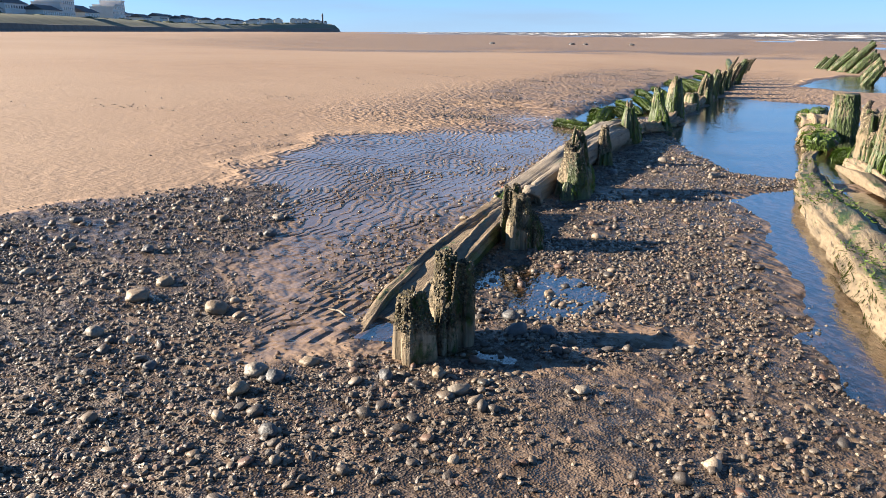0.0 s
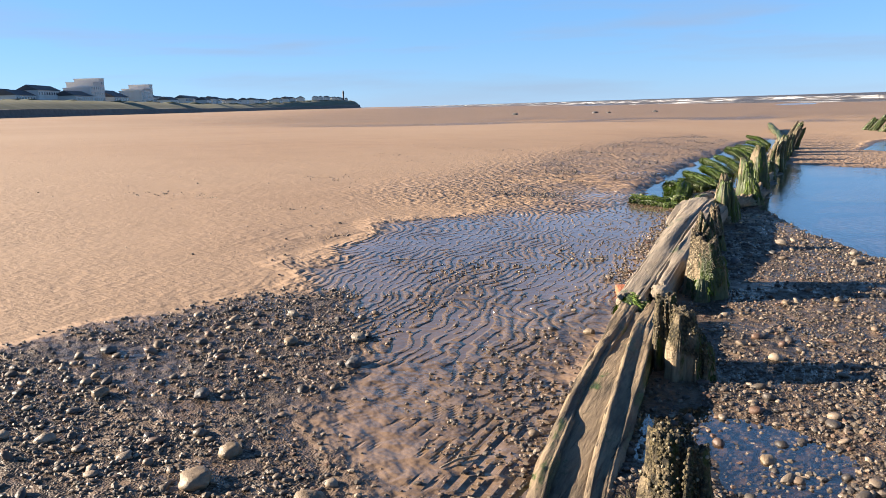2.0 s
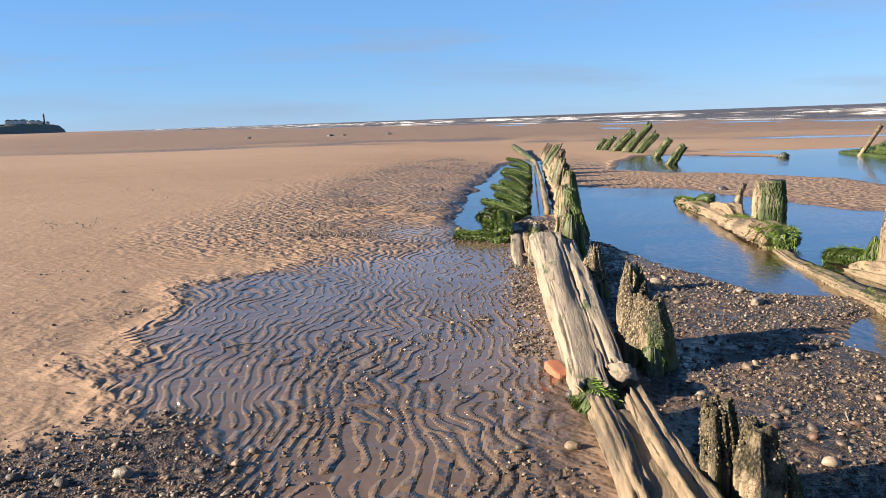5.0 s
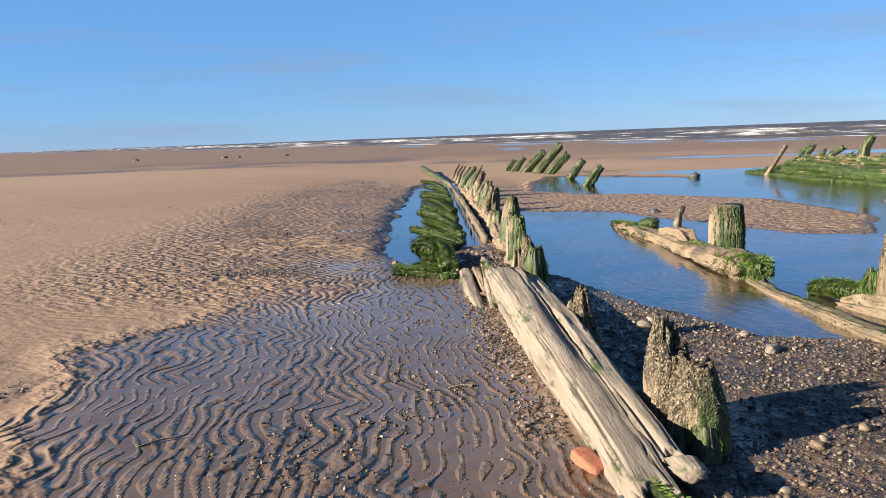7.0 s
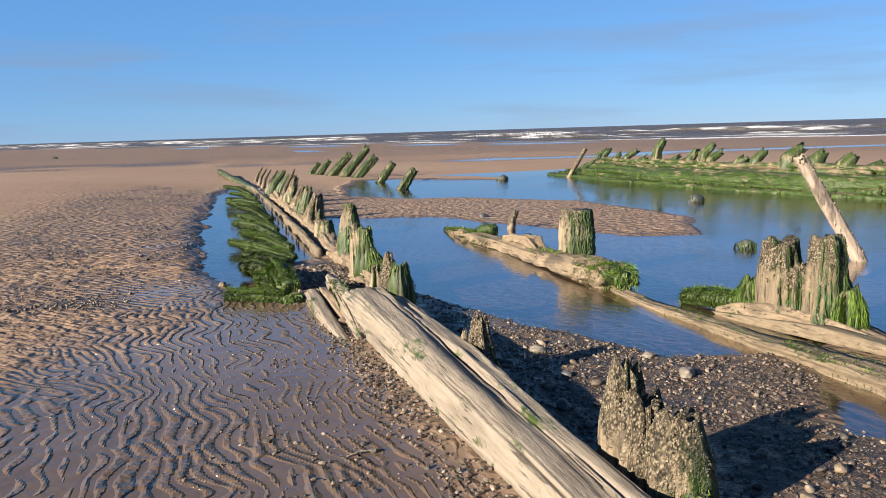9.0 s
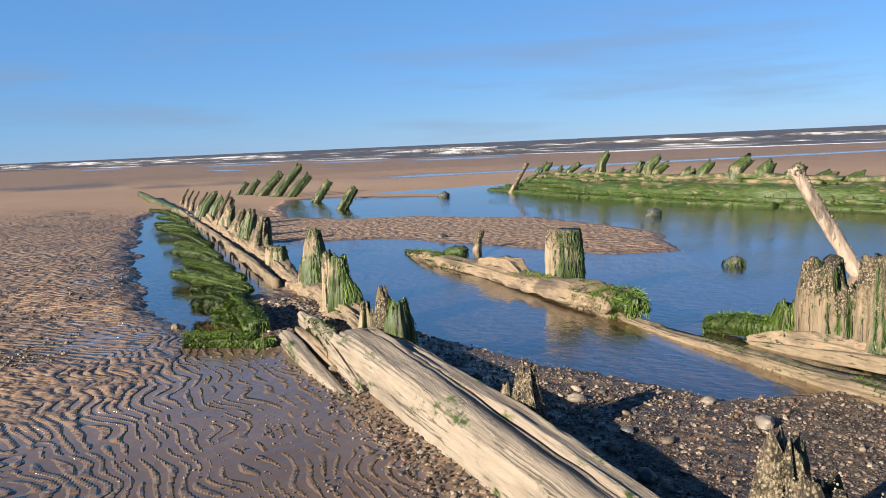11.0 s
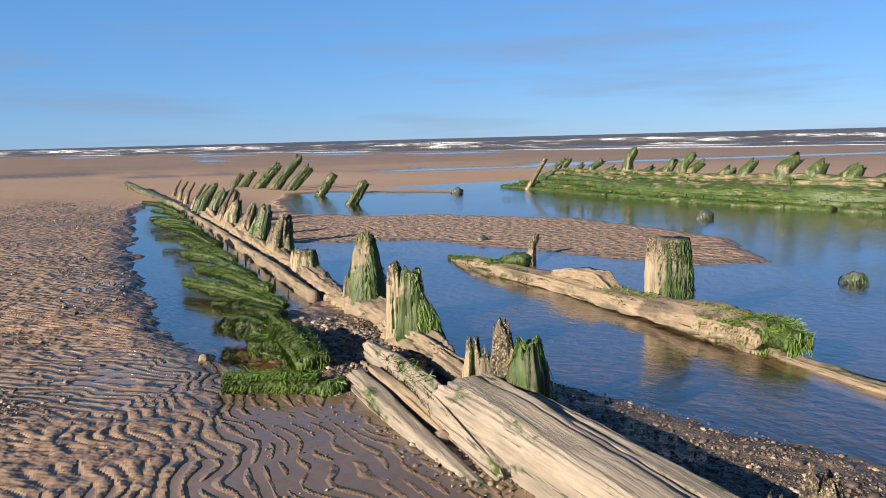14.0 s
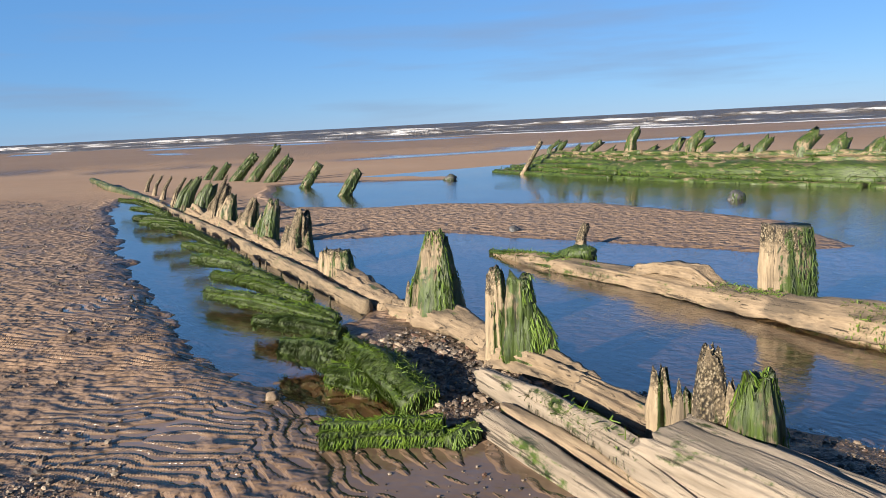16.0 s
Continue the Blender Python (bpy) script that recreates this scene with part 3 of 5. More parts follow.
# ---- the sea beyond the beach ----
def sea_material():
    s = Shade("sea_water")
    foam = s.attr("foam")
    color = s.mix(foam, (0.10, 0.083, 0.066), (0.82, 0.83, 0.84))
    h = s.math("ADD", s.noise(0.5, 4), s.math("MULTIPLY", s.noise(2.5, 3), 0.3))
    return s.done(color, s.mix(foam, (0.42, 0.42, 0.42), (0.9, 0.9, 0.9)), s.bump(h, 1.0, 2.2), 1.33)


su = np.concatenate([np.arange(SHORE - 6, SHORE + 130, 0.8), SHORE + 130 + np.cumsum(0.9 * 1.06 ** np.arange(95))])
sv = np.concatenate([-np.cumsum(1.6 * 1.035 ** np.arange(125))[::-1] + 60, 60 + np.cumsum(1.6 * 1.02 ** np.arange(200))])
uu, vv = np.meshgrid(su, sv)
uu, vv = uu.ravel(), vv.ravel()
swell = uu + 9 * fbm(vv * 0.012, uu * 0.02, 0, 3, 41)
off = uu - SHORE
phase = swell / 19.0
crest = np.clip(np.sin(phase * 2 * np.pi), 0, 1) ** 3
strength = 0.30 + 2.1 * fbm(vv * 0.045, np.floor(phase) * 3.3, 0, 4, 42)
wave = 0.95 * crest * np.clip(strength, 0, 1.2) * ss(0, 18, off) * ss(700, 130, off)
foam = ss(0.30, 0.55, crest * np.clip(strength, 0, 1.2)) * ss(330, 120, off)
foam = foam * (0.08 + 0.92 * ss(-0.1, 0.2, fbm(uu * 0.5, vv * 0.22, 0, 4, 45)))
foam = np.maximum(foam, ss(0.36, 0.5, fbm(uu * 0.3, vv * 0.035, 0, 4, 43) + 0.12 * ss(30, 4, off)) * ss(40, 10, off))
sz = -1.05 + wave + 0.05 * fbm(uu * 0.3, vv * 0.1, 0, 2, 44) - 0.25 * ss(3, -6, off)
sx, sy = uu * SEAWARD[0] + vv * ALONG[0], uu * SEAWARD[1] + vv * ALONG[1]
idx = np.arange(len(uu)).reshape(len(sv), len(su))
quads = np.stack([idx[:-1, :-1], idx[:-1, 1:], idx[1:, 1:], idx[1:, :-1]], -1).reshape(-1, 4)
thing("sea_water", (0, 0, 0), "brown-grey sea with rows of white breakers", "sea", kind="structure",
      me=mesh_of("sea_water", np.stack([sx, sy, sz], 1), quads, sea_material(), attrs={"foam": foam}))


# ---- timbers ----
def sweep(pts, ra, rb, seg=20, rings=24, rough=0.12, groove=0.10, seed=0, square=0.7, jag0=0.0, jag1=0.0, teeth=2.0, up=(0, 0, 1), fine=1.0, splits=1.0):
    """A worn timber along a line of points, with half widths ra (sideways) and rb (upwards) that may change along it.
    jag0, jag1: how deep its ends are splintered."""
    pts = np.asarray(pts, float)
    t_in = np.linspace(0, 1, len(pts))
    ra, rb = (np.atleast_1d(np.asarray(r, float)) for r in (ra, rb))
    th = np.linspace(0, 2 * np.pi, seg, endpoint=False)
    tt, aa = np.meshgrid(np.linspace(0, 1, rings), th, indexing="ij")
    tooth1 = np.clip(0.5 + 0.75 * vnoise(np.cos(th) * teeth, np.sin(th) * teeth, 3.3, seed + 5), 0, 1)
    tooth0 = np.clip(0.5 + 0.75 * vnoise(np.cos(th) * teeth, np.sin(th) * teeth, 7.7, seed + 6), 0, 1)
    s = jag0 * tooth0[None, :] + tt * (1 - jag1 * tooth1[None, :] - jag0 * tooth0[None, :])
    pos = np.stack([np.interp(s, t_in, pts[:, k]) for k in range(3)], -1)
    a = np.interp(s, np.linspace(0, 1, len(ra)), ra)
    b = np.interp(s, np.linspace(0, 1, len(rb)), rb)
    dirs = np.gradient(pts, axis=0) if len(pts) > 2 else np.repeat(pts[1:] - pts[:1], 2, 0)
    d = np.stack([np.interp(s, t_in, dirs[:, k]) for k in range(3)], -1)
    d /= np.linalg.norm(d, axis=-1, keepdims=True)
    side = np.cross(d, np.asarray(up, float))
    side /= np.linalg.norm(side, axis=-1, keepdims=True) + 1e-9
    rise = np.cross(side, d)
    length = np.linalg.norm(np.diff(pts, axis=0), axis=1).sum()
    ca, sa = np.cos(aa), np.sin(aa)
    ex, ey = np.sign(ca) * np.abs(ca) ** square, np.sign(sa) * np.abs(sa) ** square
    g = vnoise(ca * 2.6, sa * 2.6, s * length * 0.9 + seed, seed) * groove * 1.3
    g = g + vnoise(ca * 6, sa * 6, s * length * 1.2 + seed, seed + 1) * groove * 0.8
    g = g - groove * 1.1 * ss(0.35, 0.7, vnoise(ca * 3.5, sa * 3.5, s * length * 0.7, seed + 9))
    g = g + vnoise(ca * 15, sa * 15, s * length * 2.2 + seed, seed + 3) * groove * 0.38
    split = np.abs(vnoise(ca * 4.2, sa * 4.2, s * length * 0.55 + seed, seed + 12))
    g = g - groove * splits * ss(0.10, 0.0, split) * ss(-0.2, 0.3, vnoise(ca * 2, sa * 2, s * length * 1.1, seed + 13))
    r = 1 + g + rough * fbm(pos[..., 0] * 6 * fine, pos[..., 1] * 6 * fine, pos[..., 2] * 6 * fine + seed, 3, seed + 2)
    v = pos + side * (ex * a * r)[..., None] + rise * (ey * b * r)[..., None]
    verts = v.reshape(-1, 3)
    along = s.reshape(-1)
    c0 = pos[0].mean(0) + (d[0].mean(0)) * jag0 * length * 0.35
    c1 = pos[-1].mean(0) - (d[-1].mean(0)) * jag1 * length * 0.25
    verts = np.vstack([verts, c0, c1])
    along = np.concatenate([along, [0.0, 1.0]])
    faces = []
    for i in range(rings - 1):
        for j in range(seg):
            k = (j + 1) % seg
            faces.append((i * seg + j, (i + 1) * seg + j, (i + 1) * seg + k, i * seg + k))
    n = rings * seg
    for j in range(seg):
        k = (j + 1) % seg
        faces.append((n, j, k))
        faces.append((n + 1, (rings - 1) * seg + k, (rings - 1) * seg + j))
    return verts, faces, along


def timber_mesh(name, material, *args, **kw):
    v, f, along = sweep(*args, **kw)
    return mesh_of(name, v, f, material, attrs={"along": along})


def fronds(name, material, spots, length, width, seed, fall=(0, 0, -1), cling=0.5):
    """Strips of weed that start at the spots (point, normal) and hang down over the timber."""
    rng = np.random.default_rng(seed)
    verts, faces = [], []
    fall = Vector(fall).normalized()
    for p, n in spots:
        p, n = Vector(p), Vector(n).normalized()
        drop = (fall - n * fall.dot(n) * cling)
        pull = drop if cling >= 1 else fall
        drop = (drop + Vector(rng.normal(0, 0.16, 3))).normalized()
        across = n.cross(drop)
        if across.length < 0.05:
            continue
        across.normalize()
        ln, w = length * rng.uniform(0.5, 1.3), width * rng.uniform(0.5, 1.3)
        at, base = p + n * 0.006, len(verts)
        for i in range(4):
            t = i / 3
            ww = w * (1 - 0.75 * t * t) * 0.5
            verts += [at - across * ww, at + across * ww + n * 0.004]
            at = at + drop * ln / 3 + n * float(rng.normal(0.004, 0.006)) * ln * (8 if cling < 1 else 2.5)
            drop = (drop + pull * 0.25 + across * float(rng.normal(0, 0.25))).normalized()
            if i:
                a = base + 2 * i
                faces.append((a - 2, a - 1, a + 1, a))
    return mesh_of(name, [tuple(v) for v in verts], faces, material)


def spots_on(me, count, seed, keep):
    """Random points on a mesh, where keep(point, normal, along) says so."""
    rng = np.random.default_rng(seed)
    polys = me.polygons
    areas = np.array([p.area for p in polys])
    picks = rng.choice(len(polys), count * 4, p=areas / areas.sum())
    out = []
    for i in picks:
        p = polys[int(i)]
        vs = [me.vertices[k].co for k in p.vertices]
        w = rng.dirichlet(np.ones(len(vs)))
        at = sum((v * float(q) for v, q in zip(vs, w)), Vector())
        if keep(at, p.normal):
            out.append((at, p.normal.copy()))
            if len(out) >= count:
                break
    return out


def patchy(seed, least=0.1):
    """Weed grows in patches, on what is not turned down."""
    return lambda p, n: n.z > -0.4 and float(vnoise(p.x * 5, p.y * 1.7, p.z * 4, seed)) > least


def sea_side(p, n):
    return n.x * 0.85 - n.y * 0.4 + random.uniform(-0.5, 0.5) > 0.2 and -0.15 < n.z < 0.6


def barnacles(name, material, spots, size, seed):
    """Small knobs of shell grown together on the timber at the spots (point, normal)."""
    rng = np.random.default_rng(seed)
    bm = bmesh.new()
    bmesh.ops.create_icosphere(bm, subdivisions=1, radius=1.0)
    v = np.array([tuple(p.co) for p in bm.verts])
    f = np.array([[q.index for q in p.verts] for p in bm.faces])
    bm.free()
    verts, faces = [], []
    for i, (p, n) in enumerate(spots):
        k = size * rng.uniform(0.4, 1.0) ** 1.5
        verts.append(v * k * rng.uniform(0.75, 1.25, (len(v), 3)) + np.array(p) + np.array(n) * k * 0.3)
        faces.append(f + i * len(v))
    return mesh_of(name, np.vstack(verts), np.vstack(faces), material)


def crusted(least, seed, most=0.05):
    return lambda p, n: p.z > least + 0.25 * least * float(vnoise(p.x * 9, p.y * 9, p.z * 5, seed)) and float(vnoise(p.x * 14, p.y * 14, p.z * 9, seed + 1)) > -most


def prong(parent, x, y, h, w, d, lean=(0, 0), material=W_POST, seed=0, jag=0.25, taper=0.7, base=-0.12, weed=0, teeth=2.0, flare=1.4, name="prong"):
    """One upright of a frame timber, relative to its parent."""
    me = timber_mesh(name, material, [(x, y, base), (x + lean[0] * 0.4, y + lean[1] * 0.4, h * 0.5), (x + lean[0], y + lean[1], h)],
                     [w * flare, w * 1.05, w * taper * 0.85], [d * flare, d * 1.05, d * taper * 0.85], 44, 34, 0.20, 0.27, seed, 0.95, 0, jag, teeth, (0, 1, 0.02))
    ob = part(name, me, parent)
    if material in (W_CRUST, W_MOSS, W_MIX, W_STUMP) and h > 0.2:
        dark = material is W_MOSS
        area = (w + d) * h
        spots = spots_on(me, int({W_MOSS: 8500, W_STUMP: 2200}.get(material, 5200) * area) + 20, seed + 70, crusted(h * (0.5 if dark else 0.45), seed, 0.25 if dark else 0.08))
        if spots:
            part("barnacle_crust", barnacles("barnacle_crust", SHELL_DARK if dark else SHELL, spots, 0.008 if dark else 0.0068, seed), ob, "crust of barnacles")
    if weed:
        part("seaweed", fronds("seaweed", WEED if material is W_GREEN else WEED_DARK, spots_on(me, weed * 8, seed, sea_side if material is not W_GREEN else (lambda p, n: abs(n.z) < 0.7 and p.z > 0.08 and float(vnoise(p.x * 9, p.y * 9, p.z * 3.5, seed)) > -0.12)), 0.05, 0.0042, seed, cling=1.0), ob, "hanging green weed")
    return ob


def post(at, label, prongs, foot=None, seed=0, group="frame posts of the near row", name="timber_post", category="wreck post"):
    """A frame post of the wreck: its splintered uprights and, where it shows, the flared silty foot."""
    ob = thing(name, (at[0], at[1], 0), label, category, group)
    for i, p in enumerate(prongs):
        prong(ob, seed=seed + i * 3, **p)
    if foot:
        part("foot", timber_mesh("foot", W_SILT, foot["line"], foot["a"], foot["b"], 36, 50, 0.42, 0.26, seed + 50, 0.9), ob, "pale silted timber foot")
    return ob


# ---- the near row of frame posts ----
post((-1.55, 3.08), "short grey timber post crusted with barnacles, standing in shingle",
     [dict(x=0, y=0, h=0.35, w=0.085, d=0.085, lean=(-0.02, 0.02), material=W_MOSS, jag=0.12, taper=0.9, flare=1.1, teeth=3.0)], seed=3)
post((-1.44, 3.36), "split grey timber post crusted with barnacles beside a wet hollow",
     [dict(x=-0.07, y=0.0, h=0.47, w=0.065, d=0.085, material=W_MOSS, jag=0.1, taper=0.8, flare=1.1, teeth=3.0, lean=(-0.01, 0.03)),
      dict(x=0.005, y=0.03, h=0.44, w=0.06, d=0.09, material=W_MOSS, jag=0.15, taper=0.75, flare=1.15, lean=(0.0, 0.02)),
      dict(x=-0.04, y=-0.09, h=0.25, w=0.055, d=0.06, material=W_MOSS, jag=0.2)], seed=11)
post((-1.76, 5.12), "forked grey timber post with barnacled prongs and pale foot",
     [dict(x=-0.08, y=0.16, h=0.44, w=0.065, d=0.08, lean=(-0.02, 0.03), material=W_MOSS, jag=0.14, taper=0.85, flare=1.2),
      dict(x=0.02, y=0.03, h=0.42, w=0.075, d=0.085, lean=(0.0, 0.02), material=W_MOSS, jag=0.12, taper=0.85, flare=1.2),
      dict(x=0.10, y=0.06, h=0.28, w=0.06, d=0.09, material=W_MOSS, jag=0.3, weed=25)], seed=23)
post((-1.90, 7.18), "broad splintered timber post with barnacles and green weed",
     [dict(x=-0.03, y=0.20, h=0.66, w=0.09, d=0.10, material=W_MIX, jag=0.22, taper=0.55, lean=(0.0, 0.0)),
      dict(x=-0.03, y=0.04, h=0.53, w=0.11, d=0.12, material=W_MIX, jag=0.2, taper=0.7),
      dict(x=0.03, y=-0.13, h=0.50, w=0.12, d=0.11, material=W_MIX, jag=0.2, taper=0.65),
      dict(x=0.08, y=0.04, h=0.33, w=0.08, d=0.20, material=W_GREEN, jag=0.3, weed=90),
      dict(x=0.03, y=-0.26, h=0.20, w=0.07, d=0.09, material=W_GREEN, jag=0.3, weed=30)], seed=37)
post((-2.05, 9.02), "thin pointed timber stake with a small broken neighbour",
     [dict(x=0, y=0, h=0.51, w=0.075, d=0.085, material=W_CRUST, jag=0.25, taper=0.45),
      dict(x=-0.06, y=0.13, h=0.36, w=0.05, d=0.055, material=W_POST, jag=0.4, taper=0.5),
      dict(x=0.04, y=-0.08, h=0.18, w=0.06, d=0.07, material=W_GREEN, jag=0.4)], seed=51)
post((-2.17, 11.02), "row of four splintered timber prongs, green on the seaward face",
     [dict(x=-0.09, y=0.26, h=0.46, w=0.055, d=0.06, material=W_POST, jag=0.25, taper=0.6),
      dict(x=-0.06, y=0.14, h=0.42, w=0.045, d=0.05, material=W_POST, jag=0.3, taper=0.6),
      dict(x=-0.02, y=0.02, h=0.62, w=0.07, d=0.075, material=W_MIX, jag=0.2, taper=0.55),
      dict(x=0.02, y=-0.09, h=0.47, w=0.065, d=0.06, material=W_POST, jag=0.25, taper=0.65),
      dict(x=0.03, y=-0.19, h=0.55, w=0.10, d=0.09, material=W_GREEN, jag=0.2, taper=0.75, weed=70),
      dict(x=0.07, y=-0.02, h=0.34, w=0.09, d=0.16, material=W_GREEN, jag=0.3, weed=40)],
     foot=dict(line=[(0.0, 0.95, 0.11), (-0.03, 0.4, 0.12), (0, 0, 0.08), (0.05, -0.35, 0.02)], a=[0.06, 0.10, 0.12, 0.08], b=[0.08, 0.10, 0.11, 0.07]), seed=63)
post((-2.12, 12.82), "two-pronged timber post with a flared pale foot and weed",
     [dict(x=-0.02, y=0.10, h=0.70, w=0.06, d=0.065, material=W_POST, jag=0.15, taper=0.75, weed=20),
      dict(x=0.04, y=-0.08, h=0.66, w=0.085, d=0.095, material=W_GREEN, jag=0.12, taper=0.7, weed=60),
      dict(x=0.15, y=-0.16, h=0.46, w=0.10, d=0.09, lean=(-0.07, 0.04), material=W_GREEN, jag=0.4, taper=0.4, flare=1.7, weed=110)],
     foot=dict(line=[(-0.06, 0.25, 0.0), (0.06, -0.05, 0.05), (0.08, -0.45, 0.06), (-0.02, -0.92, 0.10)], a=[0.10, 0.16, 0.12, 0.06], b=[0.08, 0.12, 0.10, 0.09]), seed=81)
post((-2.04, 14.1), "tall tapering timber post draped with green weed",
     [dict(x=0.02, y=-0.06, h=0.79, w=0.14, d=0.14, lean=(0.02, 0.0), material=W_GREEN, jag=0.14, taper=0.5, flare=1.5, weed=130),
      dict(x=-0.04, y=0.14, h=0.55, w=0.08, d=0.09, lean=(0.03, -0.05), material=W_GREEN, jag=0.4, taper=0.5, weed=80),
      dict(x=-0.06, y=0.24, h=0.34, w=0.06, d=0.06, material=W_POST, jag=0.4, taper=0.6)],
     foot=dict(line=[(-0.1, 0.5, 0.02), (0.0, 0.05, 0.05), (0.05, -0.45, 0.06), (0.03, -1.1, 0.03)], a=[0.10, 0.18, 0.15, 0.10], b=[0.09, 0.14, 0.12, 0.09]), seed=95)
post((-2.03, 16.45), "low worn timber stub with a pale silted base",
     [dict(x=0.0, y=-0.14, h=0.36, w=0.13, d=0.13, material=W_POST, jag=0.15, taper=0.8, weed=20),
      dict(x=-0.04, y=0.2, h=0.34, w=0.07, d=0.10, material=W_POST, jag=0.35, taper=0.6)],
     foot=dict(line=[(-0.05, 0.9, 0.0), (0, 0.1, 0.05), (-0.03, -0.8, 0.04), (-0.08, -1.7, 0.02)], a=[0.1, 0.16, 0.14, 0.09], b=[0.08, 0.12, 0.12, 0.09]), seed=107)
FRAME_POSTS = [(-2.0, 18.0, 0.64, 0.13, 0.10, W_MIX), (-2.0, 19.5, 0.68, 0.12, 0.16, W_GREEN), (-2.0, 20.75, 0.60, 0.11, 0.18, W_MIX),
               (-2.0, 22.3, 0.58, 0.12, 0.16, W_POST), (-1.98, 23.4, 0.70, 0.12, 0.30, W_CRUST), (-2.0, 24.9, 0.66, 0.14, 0.34, W_GREEN)]
for i, (x, y, h, w, lean, mat) in enumerate(FRAME_POSTS):
    post((x, y), "leaning worn timber frame post with weed and silted foot",
         [dict(x=0, y=-0.1, h=h, w=w, d=0.12, lean=(lean, 0), material=mat, jag=0.2, taper=0.6, weed=40 if mat is W_GREEN else 8),
          dict(x=-0.08, y=0.15, h=h * 0.7, w=w * 0.6, d=0.09, lean=(lean * 0.8, 0), material=mat, jag=0.35, taper=0.6)],
         foot=dict(line=[(-0.1, 0.7, 0.0), (-0.05, 0.05, 0.07), (-0.02, -0.8, 0.02)], a=[0.1, 0.16, 0.1], b=[0.07, 0.14, 0.07]), seed=130 + 9 * i)
for i, (y, h, lean) in enumerate([(23.0, 0.86, 0.42), (26.0, 0.72, 0.45), (26.8, 0.62, 0.42), (27.7, 0.64, 0.40), (29.6, 0.60, 0.36), (31.3, 0.58, 0.34), (33.0, 0.55, 0.3)]):
    thick = 0.045 if i else 0.04
    post((-2.15, y), "thin bare timber spike leaning seaward", [dict(x=0, y=0, h=h, w=thick * (1.9 if y in (26.0, 26.8) else 1), d=thick * 1.3, lean=(lean, 0.05),
         material=W_GREEN if y in (26.0, 26.8) else W_CRUST, jag=0.15, taper=0.6)], seed=210 + i, group="spikes at the far end")

# ---- the long timbers of the near side ----
beam = thing("wreck_beam", (-2.3, 9.0, 0), "huge bleached driftwood-grey beam lying half in sand", "timber beam")
part("log", timber_mesh("log", W_BEAM, [(-0.12, 2.10, 0.11), (-0.11, 1.5, 0.13), (-0.09, 0.7, 0.12), (-0.07, -0.3, 0.10), (-0.01, -1.5, 0.07), (0.02, -2.75, 0.03)],
     [0.20, 0.175, 0.155, 0.135, 0.12, 0.105], [0.18, 0.175, 0.165, 0.16, 0.145, 0.13], 96, 240, 0.06, 0.07, 301, 0.5, 0.05, 0.02, 3.5, fine=0.8, splits=0.7), beam)
part("ridge", timber_mesh("ridge", W_BEAM, [(0.09, 2.0, 0.13), (0.09, 0.9, 0.15), (0.125, -0.1, 0.15), (0.14, -1.2, 0.12), (0.17, -2.5, 0.07)],
     [0.11, 0.09, 0.085, 0.08, 0.07], [0.12, 0.125, 0.125, 0.115, 0.10], 64, 200, 0.09, 0.10, 307, 0.6, 0.05, 0.03, 3.0, fine=0.8, splits=0.8), beam, "raised weathered ridge")
rail = part("rail", timber_mesh("rail", W_BEAM, [(-0.22, 3.5, 0.12), (-0.25, 2.8, 0.15), (-0.285, 2.0, 0.13), (-0.295, 1.2, 0.04)],
     [0.045, 0.05, 0.05, 0.035], [0.06, 0.09, 0.10, 0.05], 28, 90, 0.12, 0.16, 311, 0.5, 0.05, 0.04), beam, "split plank edge")
part("seaweed", fronds("seaweed", WEED, spots_on(rail.data, 420, 312, lambda p, n: 2.0 < p.y < 2.9 and n.x < 0.3 and n.z > -0.3), 0.05, 0.006, 312, cling=1.0), rail, "streak of green weed")
part("knot", timber_mesh("knot", W_BEAM, [(0.16, -2.35, 0.04), (0.20, -2.5, 0.14), (0.2, -2.62, 0.17)], [0.10, 0.08, 0.05], [0.08, 0.06, 0.03], 18, 12, 0.2, 0.2, 315), beam, "gnarled pale knot")
me = timber_mesh("weed_cap", W_PELT, [(0.02, -2.6, 0.08), (0.04, -2.74, 0.06), (0.14, -2.8, 0.02)], [0.10, 0.09, 0.06], [0.07, 0.07, 0.05], 18, 12, 0.2, 0.2, 317)
part("seaweed", fronds("seaweed", WEED, spots_on(me, 800, 5, lambda p, n: True), 0.04, 0.005, 5, cling=1.0), part("weed_cap", me, beam), "bright green weed tuft")
plank = thing("loose_plank", (-2.76, 11.0, 0), "pale split plank lying against the big beam", "plank", "loose planks")
part("board", timber_mesh("board", W_BEAM, [(-0.01, 1.0, 0.05), (-0.01, 0.5, 0.05), (0.01, -0.2, 0.02), (0.05, -0.95, -0.01)], [0.075, 0.075, 0.065, 0.03], [0.075, 0.07, 0.06, 0.03], 40, 110, 0.10, 0.14, 321, 0.6, 0.03, 0.06), plank)
plank = thing("loose_plank", (-2.63, 11.3, 0), "narrow wet plank lying against the big beam", "plank", "loose planks")
part("board", timber_mesh("board", W_SILT, [(-0.03, 0.72, 0.08), (0.0, 0.0, 0.07), (0.03, -0.7, 0.01)], [0.045, 0.05, 0.03], [0.06, 0.06, 0.03], 28, 70, 0.12, 0.18, 325, 0.6, 0.05, 0.12), plank)
log = thing("sunken_log", (-2.1, 5.0, 0), "hollowed pale log half buried in silty sand", "log")
